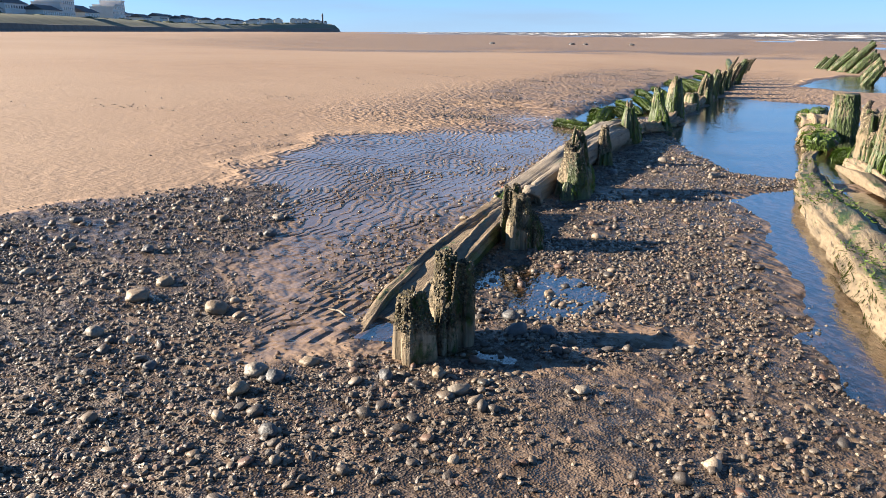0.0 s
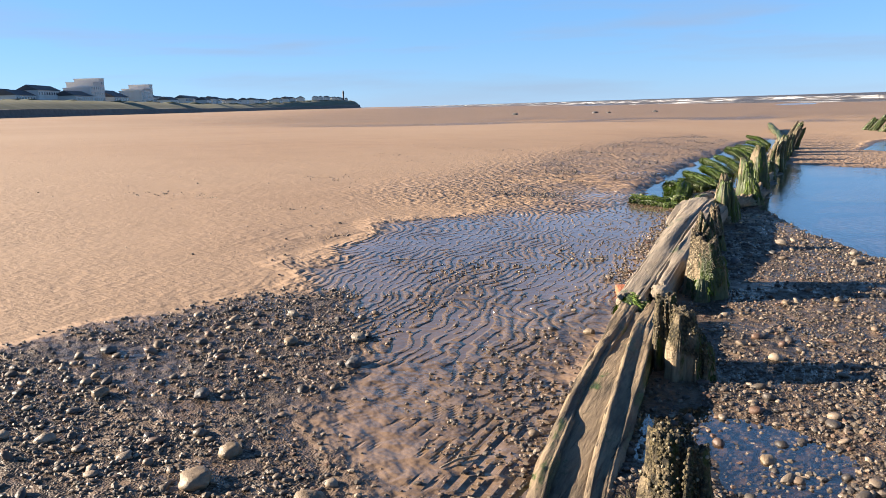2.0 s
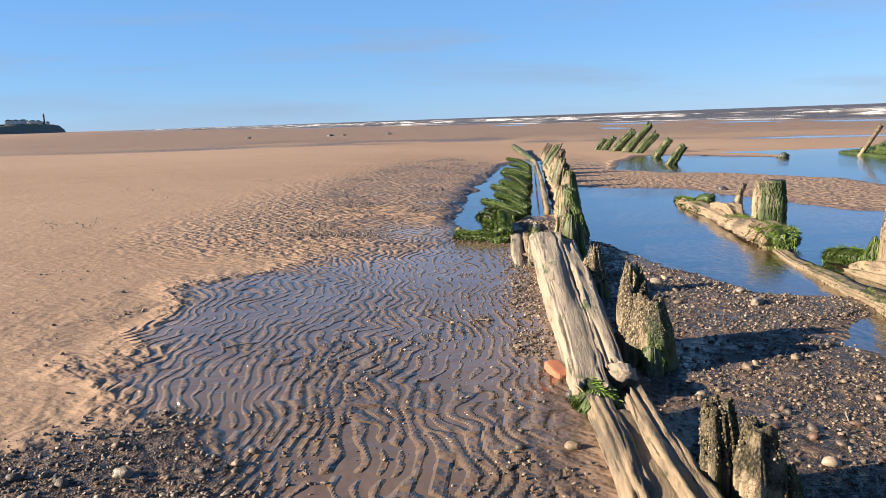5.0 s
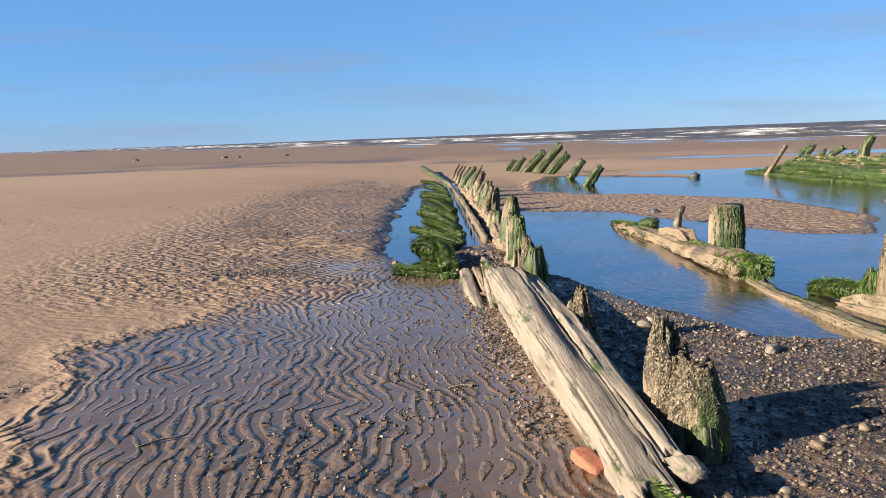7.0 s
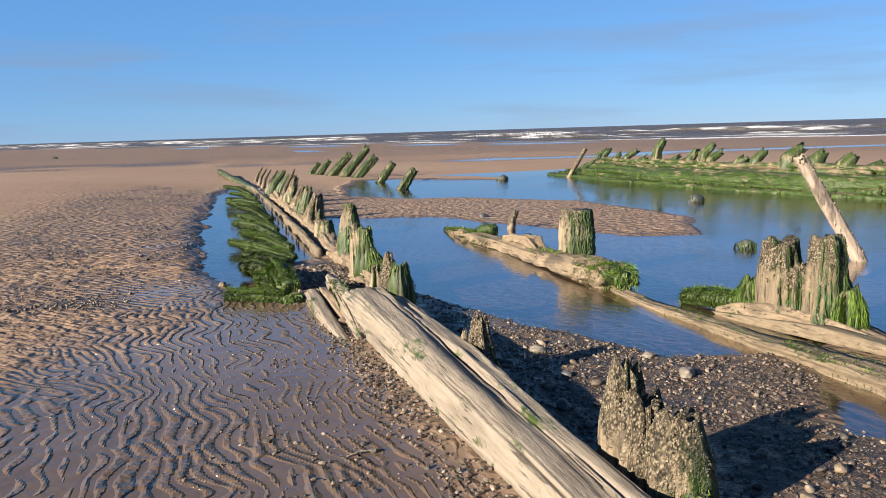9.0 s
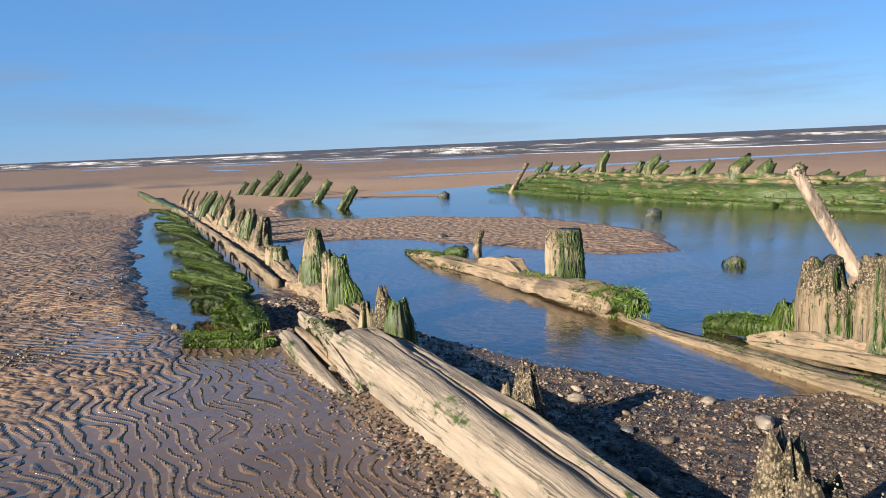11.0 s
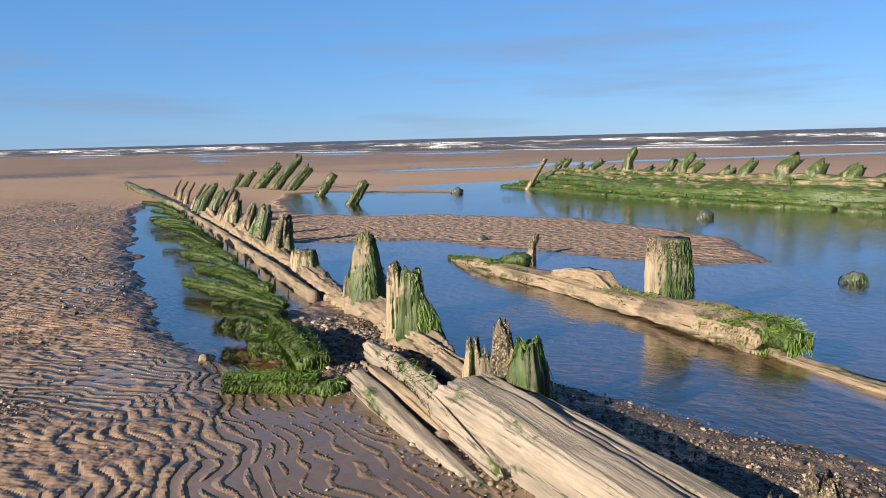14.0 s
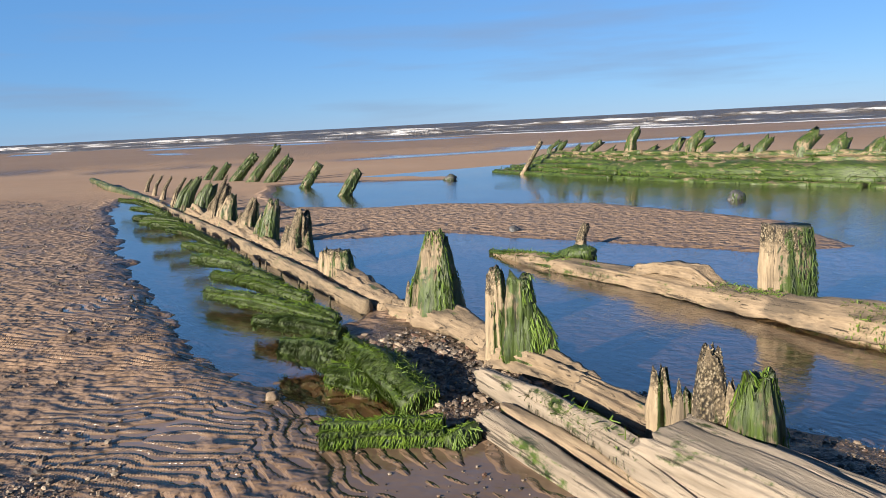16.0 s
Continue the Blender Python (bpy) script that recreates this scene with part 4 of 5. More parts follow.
part("limb", timber_mesh("limb", W_SILT, [(-0.15, 1.20, 0.05), (-0.11, 0.6, 0.05), (-0.08, 0.0, 0.04), (-0.03, -0.6, 0.03), (0.05, -1.3, 0.0), (0.13, -1.75, -0.06)], [0.065, 0.06, 0.055, 0.055, 0.05, 0.04], [0.10, 0.10, 0.09, 0.08, 0.07, 0.05], 40, 120, 0.14, 0.18, 331, 0.7, 0.02, 0.03), log)
part("limb", timber_mesh("limb", W_SILT, [(0.02, 1.20, 0.07), (0.06, 0.6, 0.07), (0.13, 0.0, 0.06), (0.20, -0.6, 0.03), (0.27, -1.2, -0.01), (0.33, -1.65, -0.07)], [0.07, 0.075, 0.075, 0.065, 0.06, 0.05], [0.11, 0.11, 0.10, 0.09, 0.07, 0.05], 40, 120, 0.14, 0.18, 337, 0.7, 0.03, 0.03), log)
part("hollow", timber_mesh("hollow", W_SILT, [(-0.06, 1.0, 0.06), (0.02, 0.0, 0.05), (0.09, -0.7, 0.03), (0.18, -1.5, -0.03)], [0.12, 0.14, 0.13, 0.1], [0.06, 0.065, 0.06, 0.05], 24, 60, 0.1, 0.1, 339), log, "silt-filled groove")
keel = thing("keel_timber", (-2.3, 20.0, 0), "long straight pale keel plank edging a strip of water", "keel timber")
part("plank", timber_mesh("plank", W_AWASH, [(-0.02, -5.2, 0.03), (-0.02, -3.5, 0.05), (-0.02, 0, 0.04), (-0.05, 6, 0.02), (-0.12, 9.5, 0.05)], [0.045, 0.05, 0.045, 0.05, 0.05], [0.08, 0.09, 0.08, 0.06, 0.06], 18, 220, 0.16, 0.12, 341, 0.6), keel)
me = timber_mesh("end_timber", W_GREEN, [(-0.12, 9.3, 0.03), (-0.3, 12, 0.05), (-0.62, 15, 0.10), (-1.0, 18, 0.26)], [0.07, 0.10, 0.13, 0.09], [0.08, 0.09, 0.11, 0.08], 20, 60, 0.22, 0.16, 347)
part("seaweed", fronds("seaweed", WEED_DARK, spots_on(me, 160, 8, lambda p, n: n.z > -0.2), 0.2, 0.03, 8), part("end_timber", me, keel))
for i in range(22):
    y = -4.6 + i * 0.55 + 0.15 * math.sin(i * 2.1)
    part("peg", timber_mesh("peg", W_CRUST, [(-0.16, y, -0.06), (-0.155, y, 0.07 + 0.03 * math.sin(i * 1.7))], [0.014, 0.008], [0.014, 0.008], 7, 5, 0.2, 0.2, 350 + i, up=(0, 1, 0.02)), keel)


# ---- weed-covered knees beside the keel ----
def knee(base, tip, thick, tip_h, seed, weed, lobes=1):
    ob = thing("weedy_knee", (base[0], base[1], 0), "knee timber thick with bright green seaweed over still water", "wreck timber", "weedy knees of the near side")
    dx, dy = tip[0] - base[0], tip[1] - base[1]
    for k in range(lobes):
        o = 0.16 * k
        me = timber_mesh("timber", W_PELT, [(0, o, 0.05), (dx * 0.5, dy * 0.5 + o, 0.03 + tip_h * 0.8), (dx, dy + o * 0.5, 0.02 + tip_h)], [thick * 1.3, thick * 1.35, thick * 0.95],
                         [thick * 1.15, thick * 1.1, thick * 0.8], 26, 34, 0.45, 0.22, seed + k, 0.95)
        t = part("timber", me, ob)
        part("seaweed", fronds("seaweed", WEED if (seed + k) % 3 else WEED_DARK, spots_on(me, int(weed * 7), seed, lambda p, n: n.z > -0.7), 0.042, 0.0042, seed, (dx * 0.5, dy * 0.5, -1.0), 1.0), t, "shaggy bright green weed")
    return ob


knee((-3.02, 11.98), (-3.56, 12.22), 0.075, 0.06, 401, 420)
knee((-2.88, 11.92), (-3.06, 11.88), 0.05, 0.03, 403, 60)
knee((-2.95, 12.40), (-3.02, 13.30), 0.085, 0.16, 407, 420)
knee((-2.98, 13.30), (-3.34, 13.72), 0.085, 0.12, 411, 420)
knee((-2.98, 12.85), (-3.22, 13.10), 0.075, 0.08, 413, 260)
knee((-2.80, 14.10), (-3.30, 14.68), 0.06, 0.10, 417, 380)
knee((-2.70, 14.55), (-3.42, 16.05), 0.07, 0.10, 421, 480)
knee((-2.64, 15.45), (-3.22, 16.75), 0.06, 0.14, 425, 420)
rng = np.random.default_rng(41)
y = 16.4
for i in range(8):
    reach, slant = rng.uniform(0.48, 0.7), rng.uniform(0.7, 1.1)
    knee((-2.62 + rng.uniform(-0.05, 0.05), y), (-2.62 - reach, y + slant), rng.uniform(0.042, 0.06), rng.uniform(0.10, 0.26), 440 + 5 * i, 300)
    y += rng.uniform(1.2, 1.75)

# ---- the middle timber with its stumps ----
mid = thing("sunken_beam", (0.2, 13.0, 0), "silted weed-edged beam awash in the pool", "timber beam")
me = timber_mesh("upper_log", W_SILT, [(-0.16, 3.65, -0.03), (-0.12, 2.6, 0.04), (-0.02, 1.2, 0.05), (0.02, 0.2, 0.05), (0.03, -0.9, 0.08), (0.0, -1.75, 0.10)],
                 [0.05, 0.17, 0.17, 0.22, 0.24, 0.19], [0.06, 0.08, 0.08, 0.085, 0.11, 0.12], 34, 140, 0.24, 0.16, 501, 0.65, 0.01, 0.05)
up = part("upper_log", me, mid)
part("seaweed", fronds("seaweed", WEED, spots_on(me, 1100, 9, lambda p, n: (n.z > -0.3 and (p.y < -1.3 + 0.25 * math.sin(p.x * 30) or p.y > 2.2))), 0.045, 0.007, 9, cling=1.0), up, "green weed on the edges")
part("seaweed", fronds("seaweed", WEED, spots_on(me, 2400, 91, patchy(91, 0.0)), 0.03, 0.006, 91, cling=1.0), up, "patches of green weed")
part("hump", timber_mesh("hump", W_SILT, [(0.0, 1.35, 0.06), (0.02, 1.0, 0.17), (0.06, 0.6, 0.17), (0.05, 0.3, 0.06)], [0.1, 0.14, 0.13, 0.08], [0.06, 0.08, 0.08, 0.05], 32, 32, 0.5, 0.3, 507, 0.5), mid, "pale worn hump")
me = timber_mesh("stub", W_PELT, [(0.05, 2.6, 0.02), (0.05, 2.3, 0.15), (0.08, 2.1, 0.17)], [0.14, 0.15, 0.08], [0.1, 0.1, 0.06], 20, 16, 0.3, 0.2, 509)
part("seaweed", fronds("seaweed", WEED_DARK, spots_on(me, 160, 10, lambda p, n: True), 0.08, 0.02, 10), part("stub", me, mid))
me = timber_mesh("weed_cap", W_PELT, [(0.02, -1.25, 0.13), (0.02, -1.55, 0.15), (0.0, -1.86, 0.11)], [0.16, 0.22, 0.15], [0.06, 0.085, 0.08], 28, 26, 0.4, 0.25, 531, 0.8)
part("seaweed", fronds("seaweed", WEED, spots_on(me, 1600, 93, lambda p, n: n.z > -0.7), 0.045, 0.0045, 93, cling=1.0), part("weed_cap", me, mid), "green weed over the broken end")
me = timber_mesh("weed_tip", W_PELT, [(-0.12, 2.35, 0.07), (-0.14, 3.0, 0.05), (-0.17, 3.75, 0.02)], [0.14, 0.10, 0.03], [0.06, 0.05, 0.03], 22, 40, 0.35, 0.2, 533, 0.8)
part("seaweed", fronds("seaweed", WEED, spots_on(me, 900, 94, lambda p, n: n.z > -0.5), 0.04, 0.0045, 94, cling=1.0), part("weed_tip", me, mid), "weedy tapering tip")
me = (timber_mesh("lower_log", W_AWASH, [(0.05, -1.0, -0.06), (-0.08, -2.4, -0.03), (-0.06, -4.0, 0.0), (0.08, -5.6, 0.03), (0.42, -7.8, 0.06), (0.62, -9.2, 0.03), (0.95, -10.6, -0.03)],
     [0.06, 0.08, 0.13, 0.22, 0.24, 0.24, 0.2], [0.05, 0.06, 0.08, 0.11, 0.14, 0.14, 0.1], 44, 240, 0.22, 0.2, 513, 0.5, 0.0, 0.02))
part("seaweed", fronds("seaweed", WEED, spots_on(me, 3400, 92, patchy(92, 0.05)), 0.03, 0.006, 92, cling=1.0), part("lower_log", me, mid), "patches of green weed")
part("side_plank", timber_mesh("side_plank", W_AWASH, [(0.22, -2.9, -0.01), (0.42, -4.0, 0.06), (0.62, -5.0, 0.05)], [0.03, 0.09, 0.05], [0.03, 0.05, 0.03], 18, 40, 0.15, 0.15, 517, 0.6, 0.05, 0.05), mid)
stump = thing("round_stump", (0.54, 12.95, 0), "thick upright timber stump, pale face and green weedy side", "stump")
me = timber_mesh("trunk", W_POST, [(0, 0, -0.15), (0, 0, 0.3), (0.01, 0, 0.66)], [0.215, 0.205, 0.185], [0.2, 0.19, 0.17], 40, 30, 0.07, 0.12, 521, 0.85, 0, 0.05, 1.5, (0, 1, 0.02))
part("seaweed", fronds("seaweed", WEED_DARK, spots_on(me, 1100, 11, sea_side), 0.06, 0.007, 11, cling=1.0), part("trunk", me, stump), "hanging green weed")
big = thing("wide_stump", (0.78, 9.4, 0), "massive split timber stump with barnacled tops and green skirts", "stump")
for i, (x, y, h, w, d, mat, jag, weed) in enumerate([(-0.06, 0.20, 0.71, 0.155, 0.175, W_STUMP, 0.12, 200), (0.06, -0.15, 0.78, 0.13, 0.15, W_STUMP, 0.10, 320), (0.0, 0.04, 0.56, 0.12, 0.12, W_STUMP, 0.25, 60),
                                                   (-0.10, 0.46, 0.36, 0.12, 0.12, W_GREEN, 0.4, 160), (0.13, -0.29, 0.44, 0.12, 0.14, W_GREEN, 0.4, 300), (0.14, 0.2, 0.5, 0.14, 0.2, W_GREEN, 0.3, 160)]):
    prong(big, x, y, h, w, d, (0, 0), mat, 540 + 3 * i, jag, 0.72, -0.15, weed)
part("foot", timber_mesh("foot", W_SILT, [(-0.22, 0.72, -0.04), (-0.15, 0.40, 0.04), (-0.06, 0.0, 0.06), (0.08, -0.42, 0.03), (0.22, -0.85, -0.04)], [0.08, 0.16, 0.19, 0.15, 0.07], [0.06, 0.10, 0.12, 0.08, 0.04], 44, 90, 0.34, 0.24, 571), big, "pale silted foot")
me = timber_mesh("lobe", W_PELT, [(-0.34, 1.1, 0.06), (-0.24, 0.8, 0.1), (-0.12, 0.45, 0.1)], [0.08, 0.11, 0.1], [0.06, 0.08, 0.08], 20, 20, 0.2, 0.15, 577)
part("seaweed", fronds("seaweed", WEED, spots_on(me, 1500, 12, lambda p, n: n.z > -0.5), 0.05, 0.005, 12, cling=1.0), part("lobe", me, big), "bright green weed")
thing("broken_stake", (1.0, 16.3, 0), "short rusty-tipped stake leaning out of the pool", "stake",
      me=timber_mesh("broken_stake", W_CRUST, [(0, 0, -0.1), (0.04, 0, 0.15), (0.12, -0.02, 0.32)], [0.07, 0.05, 0.045], [0.07, 0.05, 0.045], 18, 18, 0.2, 0.2, 581, 0.9, 0, 0.2, up=(0, 1, 0.02)))
pole = thing("leaning_pole", (3.45, 11.57, 0), "barnacled round pole leaning out of the pool", "pole")
me = (timber_mesh("shaft", W_POLE, [(0.05, -0.05, -0.15), (0, 0, 0), (-0.49, 0.48, 1.22)], [0.075, 0.075, 0.068], [0.075, 0.075, 0.068], 24, 50, 0.14, 0.1, 585, 0.95, 0, 0.02, up=(0, 1, 0.02)))
part("barnacle_crust", barnacles("barnacle_crust", SHELL, spots_on(me, 260, 586, lambda p, n: n.x * 0.8 + n.z * 0.3 - n.y * 0.2 > 0.55 or p.z > 1.1), 0.016, 587), part("shaft", me, pole), "white barnacles")

# ---- far leaning ribs ----
for i, (x, y, h, lean, w) in enumerate([(1.58, 26.3, 0.60, 0.40, 0.135), (1.69, 29.9, 0.66, 0.52, 0.125), (1.43, 32.9, 0.80, 0.84, 0.15), (1.12, 33.9, 1.14, 1.06, 0.14), (0.80, 35.0, 0.88, 0.86, 0.15),
                                       (0.55, 36.4, 0.62, 0.5, 0.12), (0.30, 37.2, 0.50, 0.42, 0.10)]):
    ob = thing("leaning_rib", (x, y, 0), "dark green weedy rib timber leaning over a pool", "wreck rib", "far leaning ribs")
    me = timber_mesh("rib", W_GREEN, [(-0.1, 0, -0.15), (lean * 0.5, 0, h * 0.5), (lean, 0, h)], [w * 1.1, w, w * 0.85], [w * 0.8] * 3, 28, 30, 0.14, 0.18, 600 + i, 0.75, 0, 0.14, 3.0, up=(0, 1, 0.02))
    part("seaweed", fronds("seaweed", WEED_DARK, spots_on(me, 260, i, lambda p, n: n.x + n.z > -0.4), 0.08, 0.02, i, cling=1.0), part("rib", me, ob))

# ---- the far side of the hull ----
hull = thing("hull_side", (8.0, 22.0, 0), "long low hull side of weed-covered planks by the pool", "wreck hull")


def hull_line(s, inset, z):
    """Along the hull, s from its tip (0) to its near end (1)."""
    x = 7.75 - 0.9 * s + 4.4 * s * s
    y = 29.9 - 19.0 * s
    return (x - 8.0 + inset, y - 22.0 + inset * 0.25, z)


for lvl in range(6):
    z, inset = 0.0 + 0.108 * lvl, 0.05 + 0.21 * lvl + 0.03 * math.sin(lvl * 2.2)
    start = 0.006 + 0.02 * lvl
    cuts = [start, 0.3 + 0.05 * math.sin(lvl * 3.1), 0.62 + 0.06 * math.sin(lvl * 1.7), 1.0]
    for k in range(3):
        ts = np.linspace(cuts[k] + 0.002, cuts[k + 1] - 0.002, 12)
        rise = [z * min(1, 0.25 + t * 6) + 0.03 * math.sin(t * 23 + lvl * 1.3 + k) * (lvl > 1) for t in ts]
        me = timber_mesh("plank", W_HULL if lvl < 4 else W_TOP, [hull_line(t, inset, r) for t, r in zip(ts, rise)], [0.16] * 2, [0.075, 0.085, 0.075], 14, 90, 0.22, 0.14, 640 + lvl * 7 + k, 0.7, 0.01, 0.01)
        p = part("plank", me, hull)
        if lvl < 5:
            part("seaweed", fronds("seaweed", WEED_MAT, spots_on(me, 700 if lvl < 2 else 420, lvl * 9 + k, lambda q, n: n.x < 0.3 and float(vnoise(q.x * 2, q.y * 1.3, q.z * 3, 660 + lvl)) > -0.8 + 0.22 * lvl), 0.10, 0.022, lvl + k, cling=1.0), p, "mat of green weed")
HULL_RIBS = [(0.06, 0.45, 0.06), (0.10, 0.95, 0.05), (0.125, 0.92, 0.07), (0.16, 0.78, 0.07), (0.2, 0.93, 0.08), (0.235, 0.72, 0.07), (0.285, 1.26, 0.10), (0.31, 0.75, 0.06), (0.335, 0.74, 0.06), (0.36, 0.95, 0.08),
             (0.385, 1.12, 0.09), (0.40, 0.93, 0.08), (0.45, 0.76, 0.13), (0.48, 0.94, 0.10), (0.53, 1.06, 0.12), (0.565, 0.93, 0.12), (0.605, 0.86, 0.13), (0.635, 0.7, 0.12), (0.67, 0.68, 0.1), (0.74, 0.95, 0.14), (0.8, 0.8, 0.12)]
for i, (s, h, w) in enumerate(HULL_RIBS):
    x, y, _ = hull_line(s, 1.1, 0)
    lean = 0.30 + 0.14 * math.sin(i * 1.9)
    me = timber_mesh("rib_head", W_GREEN, [(x - 0.15, y, 0.2), (x, y, h * 0.7), (x + lean, y - 0.12, h)], [w * 1.2, w * 1.3, w * 0.8], [w * 1.5, w * 1.5, w * 0.8], 16, 18, 0.25, 0.18, 700 + i, 0.8, 0, 0.25, up=(0, 1, 0.02))
    part("rib_head", me, hull)
me = timber_mesh("prop", W_CRUST, [hull_line(0.10, -0.1, -0.05), hull_line(0.128, 0.35, 0.97)], [0.07, 0.06], [0.07, 0.06], 14, 20, 0.15, 0.15, 740, 0.9, 0, 0.1, up=(0, 1, 0.02))
part("prop", me, hull, "leaning stake")
part("core", timber_mesh("core", W_HULL, [hull_line(t, 0.75, 0.12) for t in np.linspace(0.01, 1.0, 14)], [0.1, 0.6, 0.6, 0.6], [0.05, 0.3, 0.34, 0.34], 20, 90, 0.1, 0.1, 745, 0.8), hull, "silted inner timbers")


# ---- stones ----
def pebble_shape(detail, seed):
    bm = bmesh.new()
    bmesh.ops.create_icosphere(bm, subdivisions=detail, radius=1.0)
    v = np.array([tuple(p.co) for p in bm.verts])
    f = np.array([[q.index for q in p.verts] for p in bm.faces])
    bm.free()
    v = v * (1 + 0.34 * fbm(v[:, 0] * 1.4, v[:, 1] * 1.4, v[:, 2] * 1.4 + seed * 9, 2, seed))[:, None]
    v = v * (1 + 0.16 * vnoise(v[:, 0] * 2.6, v[:, 1] * 2.6, v[:, 2] * 2.6, seed + 3))[:, None]
    return v, f


def shingle(name, xy, size, detail, seed, label):
    """Many pebbles in one mesh, half sunk in the ground."""
    rng = np.random.default_rng(seed)
    n = len(xy)
    z = ground_at(xy[:, 0], xy[:, 1])[0]
    shapes = [pebble_shape(detail, seed + k) for k in range(6)]
    pick = rng.integers(0, 6, n)
    verts, faces, base = [], [], 0
    for k, (v, f) in enumerate(shapes):
        m = np.where(pick == k)[0]
        sc = np.stack([rng.uniform(0.75, 1.35, len(m)), rng.uniform(0.6, 1.0, len(m)), rng.uniform(0.4, 0.75, len(m))], 1) * size[m][:, None]
        a, b = rng.uniform(0, 6.283, len(m)), rng.normal(0, 0.3, len(m))
        p = v[None] * sc[:, None, :]
        ca, sa, cb, sb = np.cos(a)[:, None], np.sin(a)[:, None], np.cos(b)[:, None], np.sin(b)[:, None]
        x1, z1 = p[..., 0] * cb - p[..., 2] * sb, p[..., 0] * sb + p[..., 2] * cb
        x2, y2 = x1 * ca - p[..., 1] * sa, x1 * sa + p[..., 1] * ca
        out = np.stack([x2 + xy[m, 0, None], y2 + xy[m, 1, None], z1 + (z[m] + sc[:, 2] * 0.35)[:, None]], -1)
        verts.append(out.reshape(-1, 3))
        faces.append((f[None] + (np.arange(len(m)) * len(v))[:, None, None] + base).reshape(-1, 3))
        base += len(m) * len(v)
    return thing(name, (0, 0, 0), label, "shingle", kind="stuff", me=mesh_of(name, np.vstack(verts), np.vstack(faces), STONE, detail > 1))


def scatter(n, x0, x1, y0, y1, seed, power=1.0, cover=None):
    rng = np.random.default_rng(seed)
    x, y = rng.uniform(x0, x1, n), rng.uniform(y0, y1, n)
    g = ground_at(x, y)[3] if cover is None else cover(x, y)
    clump = 0.62 + 1.3 * fbm(x * 1.5, y * 1.5, 0, 4, seed + 1)
    keep = rng.uniform(0, 1, n) < g ** power * np.clip(clump, 0.08, 1)
    return np.stack([x[keep], y[keep]], 1)


rng = np.random.default_rng(5)
xy = scatter(84000, -6.3, 0.9, 1.4, 6.2, 801)
shingle("shingle", xy, 0.0035 + 0.016 * rng.random(len(xy)) ** 3.0, 1, 811, "dark and tan wet beach shingle")
xy = scatter(56000, -6.0, 0.3, 6.2, 13, 802)
shingle("shingle", xy, 0.0045 + 0.014 * rng.random(len(xy)) ** 3.0, 1, 821, "dark and tan wet beach shingle beside the wreck")
xy = scatter(5200, -6.3, 0.9, 1.3, 6.2, 803, 2.0)
shingle("pebbles", xy, 0.009 + 0.028 * rng.random(len(xy)) ** 3.0, 2, 831, "grey, brown and pale rounded pebbles")
xy = scatter(1100, -2.1, 0.2, 5, 12.6, 804, 2.0)
shingle("pebbles", xy, 0.011 + 0.022 * rng.random(len(xy)) ** 2.6, 2, 841, "grey and tan pebbles on the shingle bank")
xy = scatter(40000, -7.5, -2.7, 7, 32, 805, 1.4)
shingle("shingle", xy, 0.008 + 0.02 * rng.random(len(xy)) ** 2, 1, 851, "scattered shingle on rippled sand")
xy = scatter(2600, -2.75, -1.95, 11.2, 14.3, 806, 1, lambda x, y: ss(0.42, 0.1, np.abs(x + 2.45)) * ss(14.2, 13.6, y))
shingle("pebbles", xy, 0.010 + 0.026 * rng.random(len(xy)) ** 2, 1, 861, "pebbles lodged among the wreck timbers")
xy = scatter(2600, -2.95, -2.45, 7.2, 11.2, 807, 1, lambda x, y: ss(0.28, 0.02, np.abs(x + 2.52 + (y - 7) * 0.055)))
shingle("pebbles", xy, 0.006 + 0.016 * rng.random(len(xy)) ** 2, 1, 871, "shingle along the foot of the beam")

xy = scatter(3600, -5.8, -4.1, 11.4, 13.2, 809, 1.2)
shingle("shingle", xy, 0.004 + 0.016 * rng.random(len(xy)) ** 2.6, 1, 885, "patch of dark and orange shingle on rippled sand")
xy = scatter(2600, -4.2, -2.5, 5.8, 12.2, 808, 1, lambda x, y: 0.55 * ss(-4.2, -3.2, x))
shingle("shingle", xy, 0.004 + 0.010 * rng.random(len(xy)) ** 2.5, 1, 881, "small dark pebbles in the shallow wash")


def scuffs(x, y):
    """Trodden, pebbly marks on the dry sand."""
    spots = [(-8.7, 12.25, 0.5), (-8.3, 16.1, 0.6), (-10.8, 17.3, 0.7), (-5.9, 6.7, 0.35), (-8.7, 20.4, 0.8), (-6.9, 9.2, 0.4), (-7.4, 14.0, 0.5), (-9.6, 9.5, 0.5)]
    near = np.maximum.reduce([ss(1.0, 0.2, np.hypot((x - a) / (2.2 * r), (y - b) / r)) for a, b, r in spots])
    return np.maximum(0.8 * near, 0.010)


xy = scatter(22000, -13, -5.2, 5.5, 24, 812, 1, scuffs)
shingle("pebbles", xy, 0.005 + 0.014 * rng.random(len(xy)) ** 2.5, 1, 887, "small dark pebbles strewn on dry sand")


